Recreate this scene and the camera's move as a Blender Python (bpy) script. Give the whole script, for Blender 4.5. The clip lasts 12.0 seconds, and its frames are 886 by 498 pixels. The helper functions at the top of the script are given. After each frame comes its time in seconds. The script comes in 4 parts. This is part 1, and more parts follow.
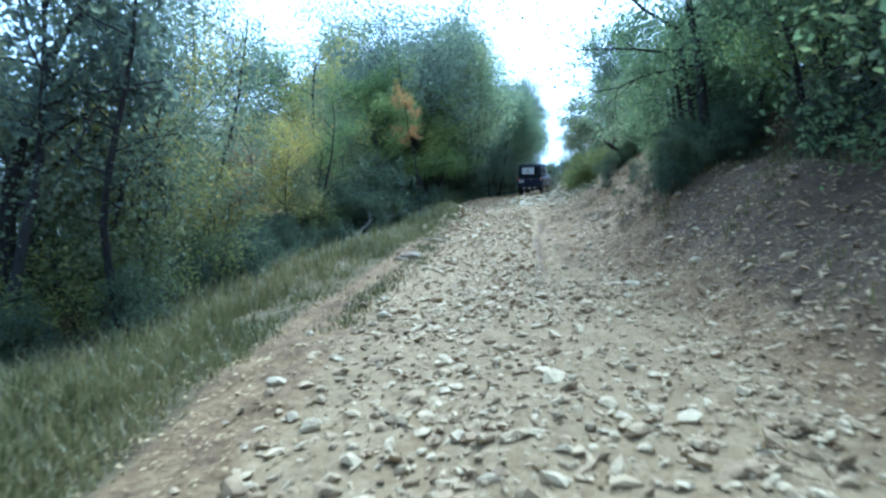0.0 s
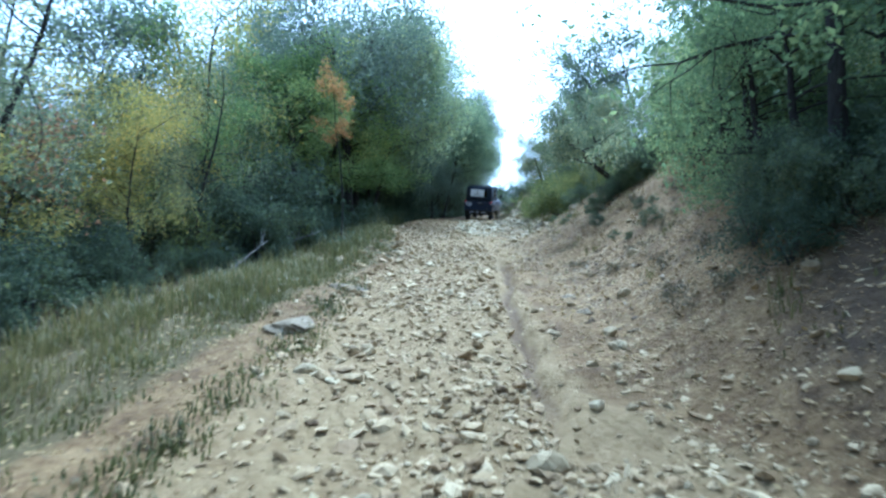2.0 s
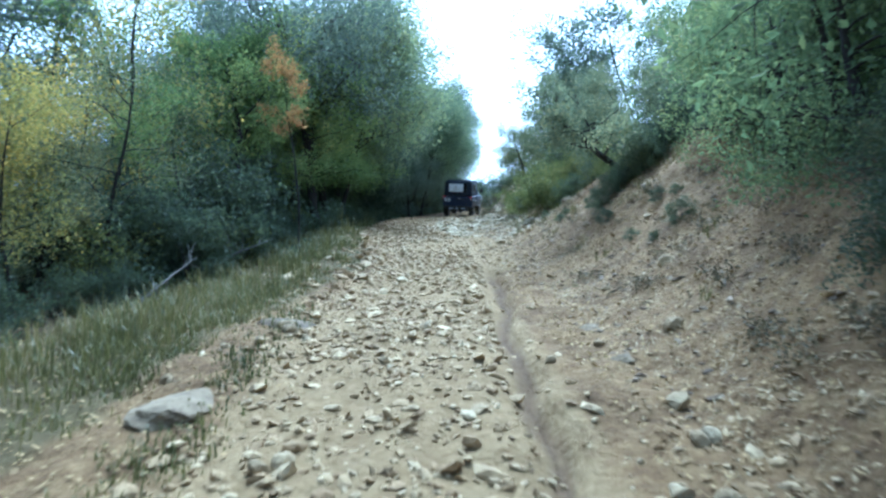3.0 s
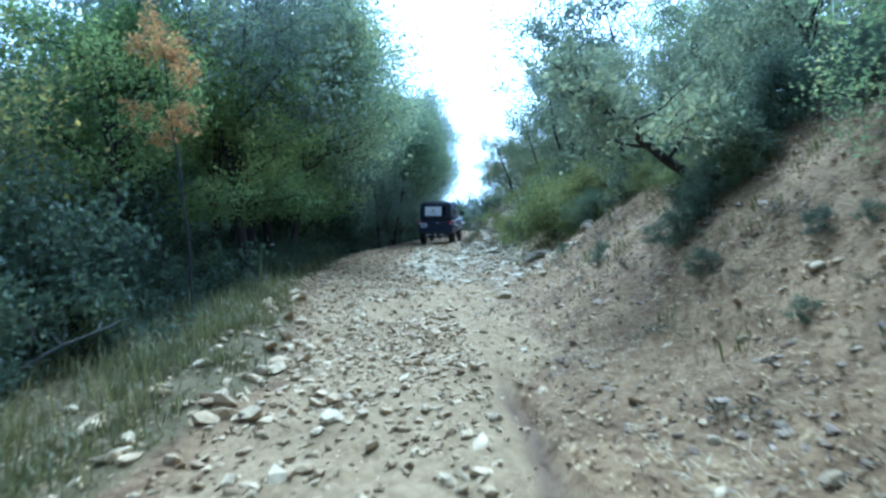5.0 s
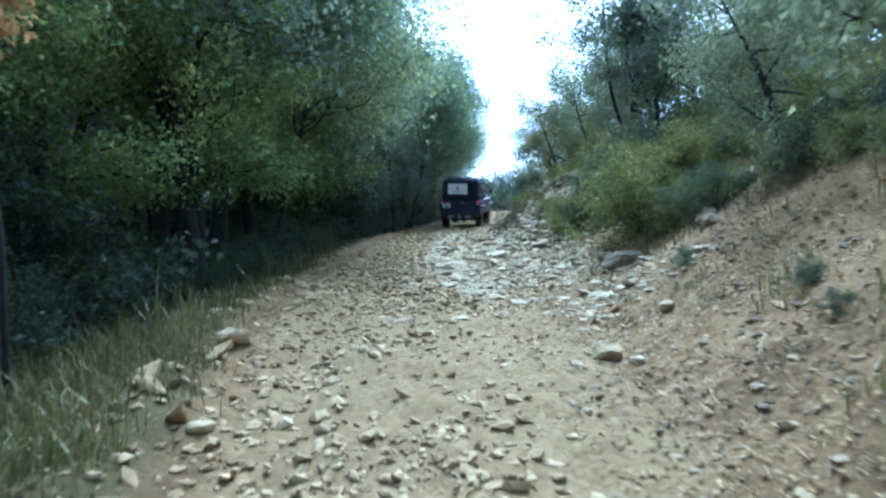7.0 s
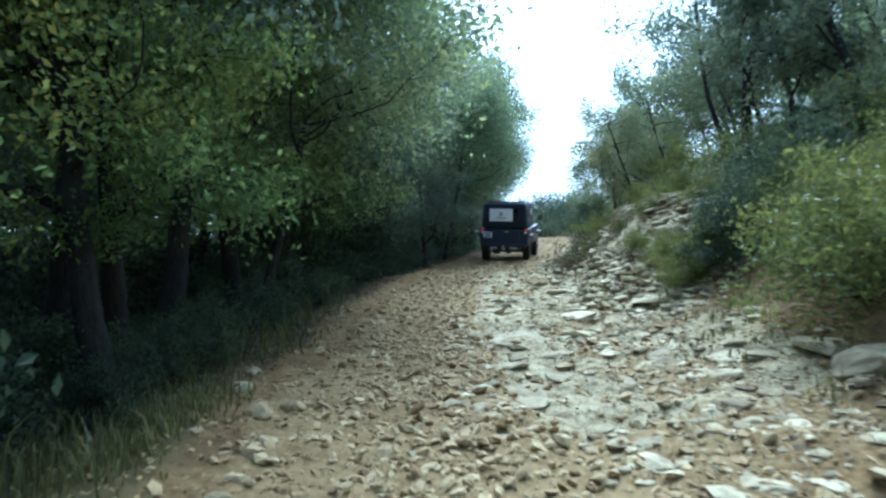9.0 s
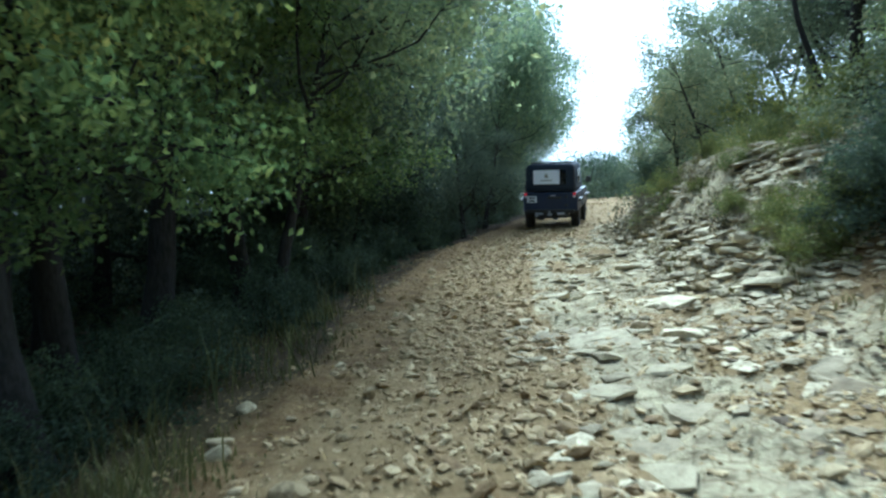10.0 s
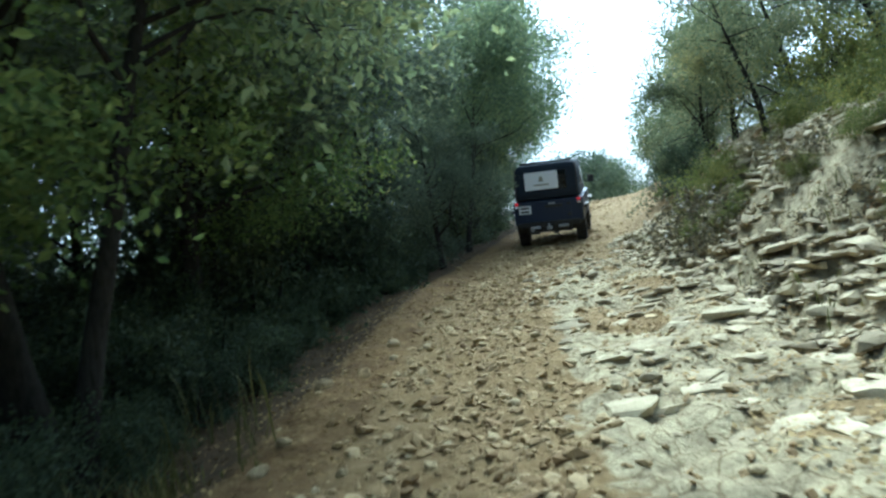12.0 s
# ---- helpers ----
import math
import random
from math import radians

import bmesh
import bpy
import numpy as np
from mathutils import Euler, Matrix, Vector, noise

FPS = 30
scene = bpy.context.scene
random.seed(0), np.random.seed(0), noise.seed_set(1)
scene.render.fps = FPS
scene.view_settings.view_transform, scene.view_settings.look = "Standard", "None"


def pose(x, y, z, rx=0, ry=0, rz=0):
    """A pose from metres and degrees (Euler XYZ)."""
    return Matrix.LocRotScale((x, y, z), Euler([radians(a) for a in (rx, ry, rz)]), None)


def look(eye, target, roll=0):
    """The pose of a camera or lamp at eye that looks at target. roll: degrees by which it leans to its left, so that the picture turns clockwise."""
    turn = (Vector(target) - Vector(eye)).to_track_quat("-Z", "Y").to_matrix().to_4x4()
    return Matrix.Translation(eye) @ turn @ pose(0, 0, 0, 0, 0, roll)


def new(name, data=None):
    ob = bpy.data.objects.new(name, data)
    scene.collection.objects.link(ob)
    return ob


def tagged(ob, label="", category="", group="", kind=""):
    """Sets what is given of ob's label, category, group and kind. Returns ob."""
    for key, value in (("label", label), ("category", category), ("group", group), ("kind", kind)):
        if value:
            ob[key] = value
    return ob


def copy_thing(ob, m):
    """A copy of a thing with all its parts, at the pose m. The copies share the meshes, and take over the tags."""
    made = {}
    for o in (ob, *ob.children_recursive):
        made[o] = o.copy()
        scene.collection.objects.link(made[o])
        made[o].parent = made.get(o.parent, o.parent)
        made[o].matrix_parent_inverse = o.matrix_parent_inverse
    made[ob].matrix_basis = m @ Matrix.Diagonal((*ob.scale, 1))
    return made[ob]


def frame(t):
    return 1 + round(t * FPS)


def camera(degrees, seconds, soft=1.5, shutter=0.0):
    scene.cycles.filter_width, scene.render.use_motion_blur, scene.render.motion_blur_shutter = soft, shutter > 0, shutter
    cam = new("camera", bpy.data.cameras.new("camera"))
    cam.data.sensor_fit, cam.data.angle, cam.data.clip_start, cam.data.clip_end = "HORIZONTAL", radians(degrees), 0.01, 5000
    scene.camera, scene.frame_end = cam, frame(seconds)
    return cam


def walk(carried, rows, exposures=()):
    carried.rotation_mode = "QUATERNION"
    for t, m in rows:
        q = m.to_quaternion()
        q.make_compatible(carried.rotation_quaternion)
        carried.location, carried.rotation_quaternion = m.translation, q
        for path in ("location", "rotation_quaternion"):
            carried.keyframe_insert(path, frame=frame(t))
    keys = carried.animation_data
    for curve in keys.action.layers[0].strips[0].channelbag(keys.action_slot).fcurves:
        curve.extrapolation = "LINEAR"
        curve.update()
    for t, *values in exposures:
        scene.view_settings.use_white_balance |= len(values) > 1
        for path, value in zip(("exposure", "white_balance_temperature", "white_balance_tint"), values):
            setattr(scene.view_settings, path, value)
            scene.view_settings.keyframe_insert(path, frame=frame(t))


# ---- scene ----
SOFT = 2.5
cam = camera(67.9, 12.0, soft=SOFT, shutter=0.4)
# seconds, eye x y z, yaw, pitch, roll
ROWS = [
    (0.0, -0.000, -0.000, 1.550, 0.00, -0.00, 4.50),
    (0.5, -0.031, 1.337, 1.669, -1.05, 0.67, 1.84),
    (1.0, 0.031, 2.695, 1.815, -2.64, 2.28, 1.09),
    (1.5, 0.116, 4.028, 1.973, -4.70, 0.81, -1.63),
    (2.0, 0.284, 5.295, 2.108, -5.54, 1.27, -0.13),
    (2.5, 0.436, 6.527, 2.236, -6.43, 1.13, 0.24),
    (2.7, 0.508, 7.025, 2.288, -7.03, 0.80, 1.15),
    (4.3, 1.071, 10.904, 2.832, -7.41, 1.80, 3.13),
    (4.5, 1.142, 11.432, 2.889, -8.07, 0.94, 3.08),
    (5.0, 1.366, 12.661, 3.034, -8.95, 2.57, 4.44),
    (5.5, 1.534, 13.858, 3.187, -7.37, 3.92, 3.24),
    (6.0, 1.691, 14.967, 3.324, -7.12, 1.83, 5.40),
    (6.5, 1.784, 16.050, 3.434, -7.27, 1.32, 4.13),
    (6.7, 1.813, 16.492, 3.481, -7.34, 0.63, 3.45),
    (8.3, 1.892, 20.070, 3.974, -7.44, 0.97, 3.66),
    (8.5, 1.919, 20.518, 4.043, -6.94, 0.87, 3.16),
    (9.0, 2.010, 21.597, 4.176, -4.92, 2.73, 3.38),
    (9.5, 2.042, 22.637, 4.312, -3.30, 2.63, 3.91),
    (10.0, 1.993, 23.666, 4.391, -1.93, -0.01, 5.34),
    (10.5, 2.013, 24.727, 4.506, -1.19, 1.27, 5.29),
    (11.0, 2.139, 25.846, 4.566, -1.09, 2.37, 9.75),
    (11.5, 2.236, 27.042, 4.692, -2.92, 0.63, 7.97),
    (12.0, 2.430, 28.121, 4.791, -3.36, 1.17, 10.73),
]
EXPOSURES = [(0.0, 1.52, 3950, 0), (2.5, 1.55, 4050, 0), (4.3, 1.55, 3900, 0), (5.5, 1.6, 3820, 0), (6.7, 1.55, 3980, 0), (9.0, 1.45, 4300, -4), (12.0, 1.45, 4650, -8)]
walk(cam, [(t, pose(x, y, z, 90 + pitch, roll, yaw)) for t, x, y, z, yaw, pitch, roll in ROWS], EXPOSURES)

# ---------------------------------------------------------------- sky and sun: bright overcast
SUN_ELEV, SUN_TURN = radians(56), radians(18)
world = bpy.data.worlds.new("overcast_sky")
scene.world = world
world.use_nodes = True
wn = world.node_tree
sky = wn.nodes.new("ShaderNodeTexSky")
sky.sky_type, sky.sun_disc = "NISHITA", False
sky.sun_elevation, sky.sun_rotation = SUN_ELEV, SUN_TURN
sky.dust_density, sky.air_density, sky.ozone_density = 6.0, 1.0, 1.0
pale = wn.nodes.new("ShaderNodeHueSaturation")
pale.inputs["Saturation"].default_value = 0.45
wn.links.new(sky.outputs[0], pale.inputs["Color"])
wn.links.new(pale.outputs[0], wn.nodes["Background"].inputs["Color"])
wn.nodes["Background"].inputs["Strength"].default_value = 0.15
sun = new("sun", bpy.data.lights.new("sun", "SUN"))
sun.data.energy, sun.data.angle, sun.data.color = 1.7, radians(25), (1.0, 0.9, 0.74)
sun.matrix_world = look((math.sin(SUN_TURN) * 40, math.cos(SUN_TURN) * 40, 40 * math.tan(SUN_ELEV)), (0, 0, 0))

# ---------------------------------------------------------------- materials
def node(tree, kind, **values):
    n = tree.nodes.new(kind)
    for key, value in values.items():
        n.inputs[key.replace("_", " ")].default_value = value
    return n


def ramp(tree, source, stops):
    n = tree.nodes.new("ShaderNodeValToRGB")
    e = n.color_ramp.elements
    while len(e) < len(stops):
        e.new(0.5)
    for slot, (at, colour) in zip(e, stops):
        slot.position, slot.color = at, (*colour, 1)
    tree.links.new(source, n.inputs[0])
    return n.outputs[0]


def mixed(tree, kind, factor, a, b):
    n = tree.nodes.new("ShaderNodeMix")
    n.data_type, n.blend_type = "RGBA", kind
    for value, socket in ((factor, n.inputs[0]), (a, n.inputs[6]), (b, n.inputs[7])):
        if hasattr(value, "is_output"):
            tree.links.new(value, socket)
        elif isinstance(value, tuple):
            socket.default_value = (*value, 1)
        else:
            socket.default_value = value
    return n.outputs[2]


def start_material(name, rough=0.8, metal=0.0, spec=0.4):
    m = bpy.data.materials.new(name)
    m.use_nodes = True
    t = m.node_tree
    b = t.nodes["Principled BSDF"]
    b.inputs["Roughness"].default_value, b.inputs["Metallic"].default_value = rough, metal
    b.inputs["Specular IOR Level"].default_value = spec
    return m, t, b


def noise_at(t, scale, detail=5.0, rough=0.6, coords=None, distort=0.0):
    if coords is None:
        coords = t.nodes.new("ShaderNodeNewGeometry").outputs["Position"]
    n = node(t, "ShaderNodeTexNoise", Scale=scale, Detail=detail, Roughness=rough, Distortion=distort)
    t.links.new(coords, n.inputs["Vector"])
    return n.outputs["Fac"]


def bump_on(t, b, height, strength, distance):
    n = node(t, "ShaderNodeBump", Strength=strength, Distance=distance)
    t.links.new(height, n.inputs["Height"])
    t.links.new(n.outputs[0], b.inputs["Normal"])


def local(t):
    return t.nodes.new("ShaderNodeTexCoord").outputs["Object"]


def leaf_material(name, stops, glow=0.55, rough=0.5):
    """Leaves: a colour for each leaf, drifting over the crown, with light passing through."""
    m, t, b = start_material(name, rough, spec=0.2)
    geo = t.nodes.new("ShaderNodeNewGeometry")
    per_tree = t.nodes.new("ShaderNodeObjectInfo").outputs["Random"]
    wide = noise_at(t, 0.55, 2.0)
    add = t.nodes.new("ShaderNodeMath"); add.operation = "MULTIPLY_ADD"
    t.links.new(geo.outputs["Random Per Island"], add.inputs[0]); add.inputs[1].default_value = 0.55
    t.links.new(wide, add.inputs[2])
    sub = t.nodes.new("ShaderNodeMath"); sub.operation = "MULTIPLY_ADD"
    t.links.new(per_tree, sub.inputs[0]); sub.inputs[1].default_value = 0.3
    t.links.new(add.outputs[0], sub.inputs[2])
    shift = t.nodes.new("ShaderNodeMath"); shift.operation = "SUBTRACT"
    t.links.new(sub.outputs[0], shift.inputs[0]); shift.inputs[1].default_value = 0.42
    colour = ramp(t, shift.outputs[0], stops)
    t.links.new(colour, b.inputs["Base Color"])
    thin = t.nodes.new("ShaderNodeBsdfTranslucent")
    t.links.new(colour, thin.inputs[0])
    mix = node(t, "ShaderNodeMixShader", Fac=glow)
    t.links.new(b.outputs[0], mix.inputs[1]); t.links.new(thin.outputs[0], mix.inputs[2])
    t.links.new(mix.outputs[0], t.nodes["Material Output"].inputs[0])
    return m


LEAF_DARK = leaf_material("evergreen_oak_leaves", [(0.1, (0.09, 0.11, 0.085)), (0.5, (0.16, 0.19, 0.13)), (0.85, (0.24, 0.275, 0.16)), (1.0, (0.33, 0.34, 0.175))], 0.6)
LEAF_GREEN = leaf_material("oak_leaves", [(0.1, (0.11, 0.165, 0.057)), (0.5, (0.21, 0.275, 0.088)), (0.85, (0.36, 0.395, 0.11)), (1.0, (0.53, 0.47, 0.12))], 0.68)
LEAF_GREY = leaf_material("grey_green_oak_leaves", [(0.1, (0.108, 0.13, 0.078)), (0.5, (0.185, 0.21, 0.115)), (0.85, (0.275, 0.28, 0.13)), (1.0, (0.41, 0.34, 0.14))], 0.55, 0.7)
# Deeper oak leaf colours, standing for green foliage in shade.
LEAF_MID = leaf_material("shade_toned_oak_leaves", [(0.1, (0.09, 0.125, 0.062)), (0.5, (0.16, 0.21, 0.09)), (0.85, (0.26, 0.3, 0.11)), (1.0, (0.4, 0.38, 0.13))], 0.62, 0.65)
LEAF_BROAD = leaf_material("broad_green_oak_leaves", [(0.1, (0.115, 0.15, 0.088)), (0.5, (0.2, 0.25, 0.13)), (0.85, (0.31, 0.35, 0.16)), (1.0, (0.44, 0.43, 0.18))], 0.62)
LEAF_YELLOW = leaf_material("yellowing_leaves", [(0.05, (0.17, 0.2, 0.07)), (0.45, (0.33, 0.31, 0.085)), (0.8, (0.56, 0.42, 0.08)), (1.0, (0.7, 0.44, 0.08))])
LEAF_ORANGE = leaf_material("orange_autumn_leaves", [(0.1, (0.26, 0.19, 0.08)), (0.5, (0.44, 0.26, 0.09)), (0.85, (0.52, 0.31, 0.1)), (1.0, (0.5, 0.38, 0.13))])


def bark_material(name, dark, light):
    m, t, b = start_material(name, 0.9, spec=0.2)
    co = local(t)
    stretch = t.nodes.new("ShaderNodeMapping"); stretch.inputs["Scale"].default_value = (1, 1, 0.22)
    t.links.new(co, stretch.inputs[0])
    fine = noise_at(t, 38.0, 6.0, 0.7, stretch.outputs[0])
    wide = noise_at(t, 2.2, 3.0, 0.6, co)
    colour = mixed(t, "MULTIPLY", 0.6, ramp(t, fine, [(0.3, dark), (0.7, light)]), ramp(t, wide, [(0.35, (0.55, 0.55, 0.5)), (0.65, (1, 1, 1))]))
    t.links.new(colour, b.inputs["Base Color"])
    bump_on(t, b, fine, 0.8, 0.02)
    return m


BARK = bark_material("dark_oak_bark", (0.014, 0.013, 0.011), (0.06, 0.054, 0.046))
BARK_PALE = bark_material("pale_grey_bark", (0.09, 0.08, 0.07), (0.3, 0.28, 0.24))


def stone_material(name, dark, mid, light, per):
    m, t, b = start_material(name, 0.85, spec=0.3)
    if per == "island":
        pick = t.nodes.new("ShaderNodeNewGeometry").outputs["Random Per Island"]
    else:
        pick = t.nodes.new("ShaderNodeObjectInfo").outputs["Random"]
    base = ramp(t, pick, [(0.0, dark), (0.5, mid), (1.0, light)])
    stain = noise_at(t, 7.0, 7.0, 0.72)
    grain = noise_at(t, 70.0, 5.0, 0.7)
    colour = mixed(t, "MULTIPLY", 0.75, base, ramp(t, stain, [(0.34, (0.3, 0.26, 0.21)), (0.5, (0.85, 0.82, 0.76)), (0.7, (1.15, 1.13, 1.1))]))
    colour = mixed(t, "MULTIPLY", 0.5, colour, ramp(t, grain, [(0.3, (0.6, 0.58, 0.55)), (0.6, (1.1, 1.1, 1.1))]))
    t.links.new(colour, b.inputs["Base Color"])
    bump_on(t, b, grain, 0.6, 0.012)
    return m


MOSSY = stone_material("mossy_weathered_stone", (0.115, 0.0869, 0.0468), (0.193, 0.15, 0.0847), (0.286, 0.231, 0.14), "object")
STONE = stone_material("limestone_cobble", (0.257, 0.193, 0.0979), (0.395, 0.315, 0.172), (0.54, 0.458, 0.281), "object")
LEDGE = stone_material("broken_ledge_stone", (0.255, 0.212, 0.127), (0.435, 0.372, 0.236), (0.631, 0.561, 0.377), "island")
RUBBLE = stone_material("limestone_rubble", (0.247, 0.168, 0.0758), (0.398, 0.298, 0.149), (0.534, 0.43, 0.244), "island")
SHARD = stone_material("brown_earthy_stone", (0.115, 0.085, 0.052), (0.2, 0.152, 0.093), (0.33, 0.26, 0.165), "island")
ROCK = stone_material("weathered_limestone", (0.255, 0.212, 0.13), (0.415, 0.36, 0.227), (0.594, 0.529, 0.354), "object")

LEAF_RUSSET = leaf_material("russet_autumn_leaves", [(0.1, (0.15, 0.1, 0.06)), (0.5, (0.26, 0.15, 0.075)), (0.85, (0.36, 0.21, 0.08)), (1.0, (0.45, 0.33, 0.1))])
LEAF_SHRUB = leaf_material("broom_leaves", [(0.1, (0.085, 0.105, 0.035)), (0.5, (0.17, 0.185, 0.05)), (0.85, (0.28, 0.27, 0.065)), (1.0, (0.42, 0.35, 0.08))], 0.45)
# Deep undergrowth leaf colours, which also stand in for shade below the crowns.
LEAF_UNDER = leaf_material("undergrowth_leaves", [(0.1, (0.045, 0.062, 0.038)), (0.5, (0.08, 0.105, 0.058)), (0.85, (0.13, 0.155, 0.07)), (1.0, (0.22, 0.21, 0.085))], 0.45)
GRASS = leaf_material("dry_verge_grass", [(0.05, (0.05, 0.058, 0.02)), (0.45, (0.115, 0.113, 0.034)), (0.8, (0.2, 0.174, 0.06)), (1.0, (0.32, 0.255, 0.12))], 0.3)
LITTER = leaf_material("fallen_leaves", [(0.05, (0.075, 0.05, 0.025)), (0.5, (0.306, 0.216, 0.0892)), (1.0, (0.423, 0.326, 0.149))], 0.15, 0.8)
STRAW = leaf_material("dry_straw", [(0.1, (0.257, 0.195, 0.0979)), (0.6, (0.428, 0.351, 0.197)), (1.0, (0.566, 0.489, 0.308))], 0.1, 0.8)
TUFT = leaf_material("grey_thyme_twigs", [(0.1, (0.07, 0.06, 0.035)), (0.6, (0.14, 0.12, 0.065)), (1.0, (0.25, 0.21, 0.11))], 0.2)


def ground_material():
    m, t, b = start_material("track_earth_and_stones", 0.95, spec=0.2)
    def mask(name):
        n = t.nodes.new("ShaderNodeAttribute"); n.attribute_name = name
        return n.outputs["Fac"]
    wide, mid, fine = noise_at(t, 0.7, 4.0), noise_at(t, 6.0, 6.0, 0.65), noise_at(t, 55.0, 6.0, 0.7)
    cell = node(t, "ShaderNodeTexVoronoi", Scale=16.0, Randomness=1.0)
    t.links.new(t.nodes.new("ShaderNodeNewGeometry").outputs["Position"], cell.inputs["Vector"])
    gravel = mixed(t, "MIX", 0.5, ramp(t, cell.outputs["Color"], [(0.1, (0.183, 0.121, 0.0503)), (0.9, (0.331, 0.247, 0.121))]), ramp(t, mid, [(0.3, (0.166, 0.109, 0.0436)), (0.7, (0.282, 0.204, 0.0896))]))
    earth = ramp(t, mid, [(0.28, (0.133, 0.0816, 0.0328)), (0.5, (0.222, 0.149, 0.0632)), (0.72, (0.293, 0.208, 0.0947))])
    bank = mixed(t, "MULTIPLY", 0.7, earth, ramp(t, fine, [(0.3, (0.5, 0.45, 0.4)), (0.55, (1, 1, 1)), (0.75, (1.25, 1.2, 1.1))]))
    bank = mixed(t, "MULTIPLY", 0.8, bank, ramp(t, noise_at(t, 1.6, 5.0, 0.7), [(0.36, (0.5, 0.46, 0.42)), (0.52, (0.92, 0.9, 0.88)), (0.68, (1.06, 1.05, 1.02))]))
    turf = mixed(t, "MIX", wide, ramp(t, mid, [(0.3, (0.0536, 0.0468, 0.0152)), (0.7, (0.115, 0.0933, 0.0322))]), ramp(t, fine, [(0.3, (0.0714, 0.0522, 0.0205)), (0.7, (0.157, 0.117, 0.0497))]))
    # Forest humus; on the near right slope it also stands in for shade.
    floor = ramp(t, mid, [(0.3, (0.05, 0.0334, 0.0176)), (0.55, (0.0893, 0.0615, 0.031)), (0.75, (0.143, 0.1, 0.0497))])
    def edge(name, low=0.6, high=1.08):
        add = t.nodes.new("ShaderNodeMath"); add.operation = "MULTIPLY_ADD"
        t.links.new(mid, add.inputs[0]); add.inputs[1].default_value = 0.7; t.links.new(mask(name), add.inputs[2])
        r = t.nodes.new("ShaderNodeMapRange")
        r.inputs["From Min"].default_value, r.inputs["From Max"].default_value = low, high
        t.links.new(add.outputs[0], r.inputs["Value"])
        return r.outputs[0]
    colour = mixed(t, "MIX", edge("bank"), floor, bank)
    colour = mixed(t, "MIX", edge("turf"), colour, turf)
    colour = mixed(t, "MIX", edge("gravel"), colour, gravel)
    clay = ramp(t, mid, [(0.3, (0.081, 0.0502, 0.0234)), (0.7, (0.154, 0.104, 0.053))])
    colour = mixed(t, "MIX", edge("rut"), colour, clay)
    warp = node(t, "ShaderNodeTexNoise", Scale=2.5, Detail=3.0)
    place = t.nodes.new("ShaderNodeNewGeometry").outputs["Position"]
    t.links.new(place, warp.inputs["Vector"])
    bent = t.nodes.new("ShaderNodeVectorMath"); bent.operation = "MULTIPLY_ADD"
    t.links.new(warp.outputs["Color"], bent.inputs[0]); bent.inputs[1].default_value = (0.35, 0.35, 0.35); t.links.new(place, bent.inputs[2])
    crack = node(t, "ShaderNodeTexVoronoi", Scale=4.5)
    crack.feature = "DISTANCE_TO_EDGE"
    t.links.new(bent.outputs[0], crack.inputs["Vector"])
    blotch = noise_at(t, 3.2, 7.0, 0.72)
    stone = ramp(t, blotch, [(0.32, (0.18, 0.148, 0.0842)), (0.46, (0.36, 0.306, 0.186)), (0.62, (0.515, 0.444, 0.271))])
    stone = mixed(t, "MULTIPLY", 0.8, stone, ramp(t, fine, [(0.3, (0.55, 0.52, 0.47)), (0.6, (1.1, 1.1, 1.1))]))
    stone = mixed(t, "MULTIPLY", 0.7, stone, ramp(t, crack.outputs["Distance"], [(0.0, (0.35, 0.29, 0.2)), (0.06, (1, 1, 1))]))
    colour = mixed(t, "MIX", edge("rock", 0.78, 0.88), colour, stone)
    t.links.new(colour, b.inputs["Base Color"])
    both = t.nodes.new("ShaderNodeMath"); both.operation = "MULTIPLY_ADD"
    t.links.new(cell.outputs["Distance"], both.inputs[0]); both.inputs[1].default_value = -0.8; t.links.new(fine, both.inputs[2])
    bump_on(t, b, both.outputs[0], 0.8, 0.03)
    return m


GROUND = ground_material()

# ---------------------------------------------------------------- the lie of the land
XC = ((-40, -12, 0, 10, 16.5, 23, 28, 32.5, 37, 41, 44.6, 52, 60, 75, 100, 140), (-3, -0.6, 0.3, 1.1, 1.7, 2.35, 2.8, 3.3, 4.2, 5.2, 6.3, 9.0, 12.4, 19.5, 33, 55))
ZC = ((-40, -10, 0, 9, 13, 17.4, 22, 26.7, 31, 33, 36, 41, 44.6, 52, 60, 75, 100, 140), (-4.5, -1.1, 0, 1.0, 1.52, 2.02, 2.65, 3.12, 3.5, 3.64, 3.98, 4.43, 4.75, 5.5, 6.3, 7.2, 7.2, 6.0))
BANK_H = ((-40, 6, 9, 12, 15, 18, 21, 24, 27, 30, 33, 36, 40, 46, 60, 100), (1.3, 1.3, 1.4, 1.55, 1.9, 2.5, 2.3, 1.9, 1.5, 1.3, 1.55, 1.65, 1.6, 1.5, 1.5, 1.5))
BANK_W = ((-40, 6, 9, 12, 15, 18, 21, 24, 27, 30, 33, 36, 40, 46, 100), (2.4, 2.2, 2.0, 2.0, 3.2, 3.8, 3.8, 3.5, 3.0, 2.8, 2.3, 2.1, 3.0, 4.0, 5.0))
BANK_D = ((-40, 21, 24, 26, 31, 33, 36, 40, 100), (1.5, 1.5, 2.0, 2.6, 2.5, 2.2, 1.9, 1.6, 1.6))
GRASS_EDGE = ((-40, 10, 13, 17, 19, 22, 27, 33, 37, 41, 45), (-2.8, -2.8, -2.5, -1.8, -1.3, -1.55, -2.0, -2.05, -2.0, -1.9, -1.7))
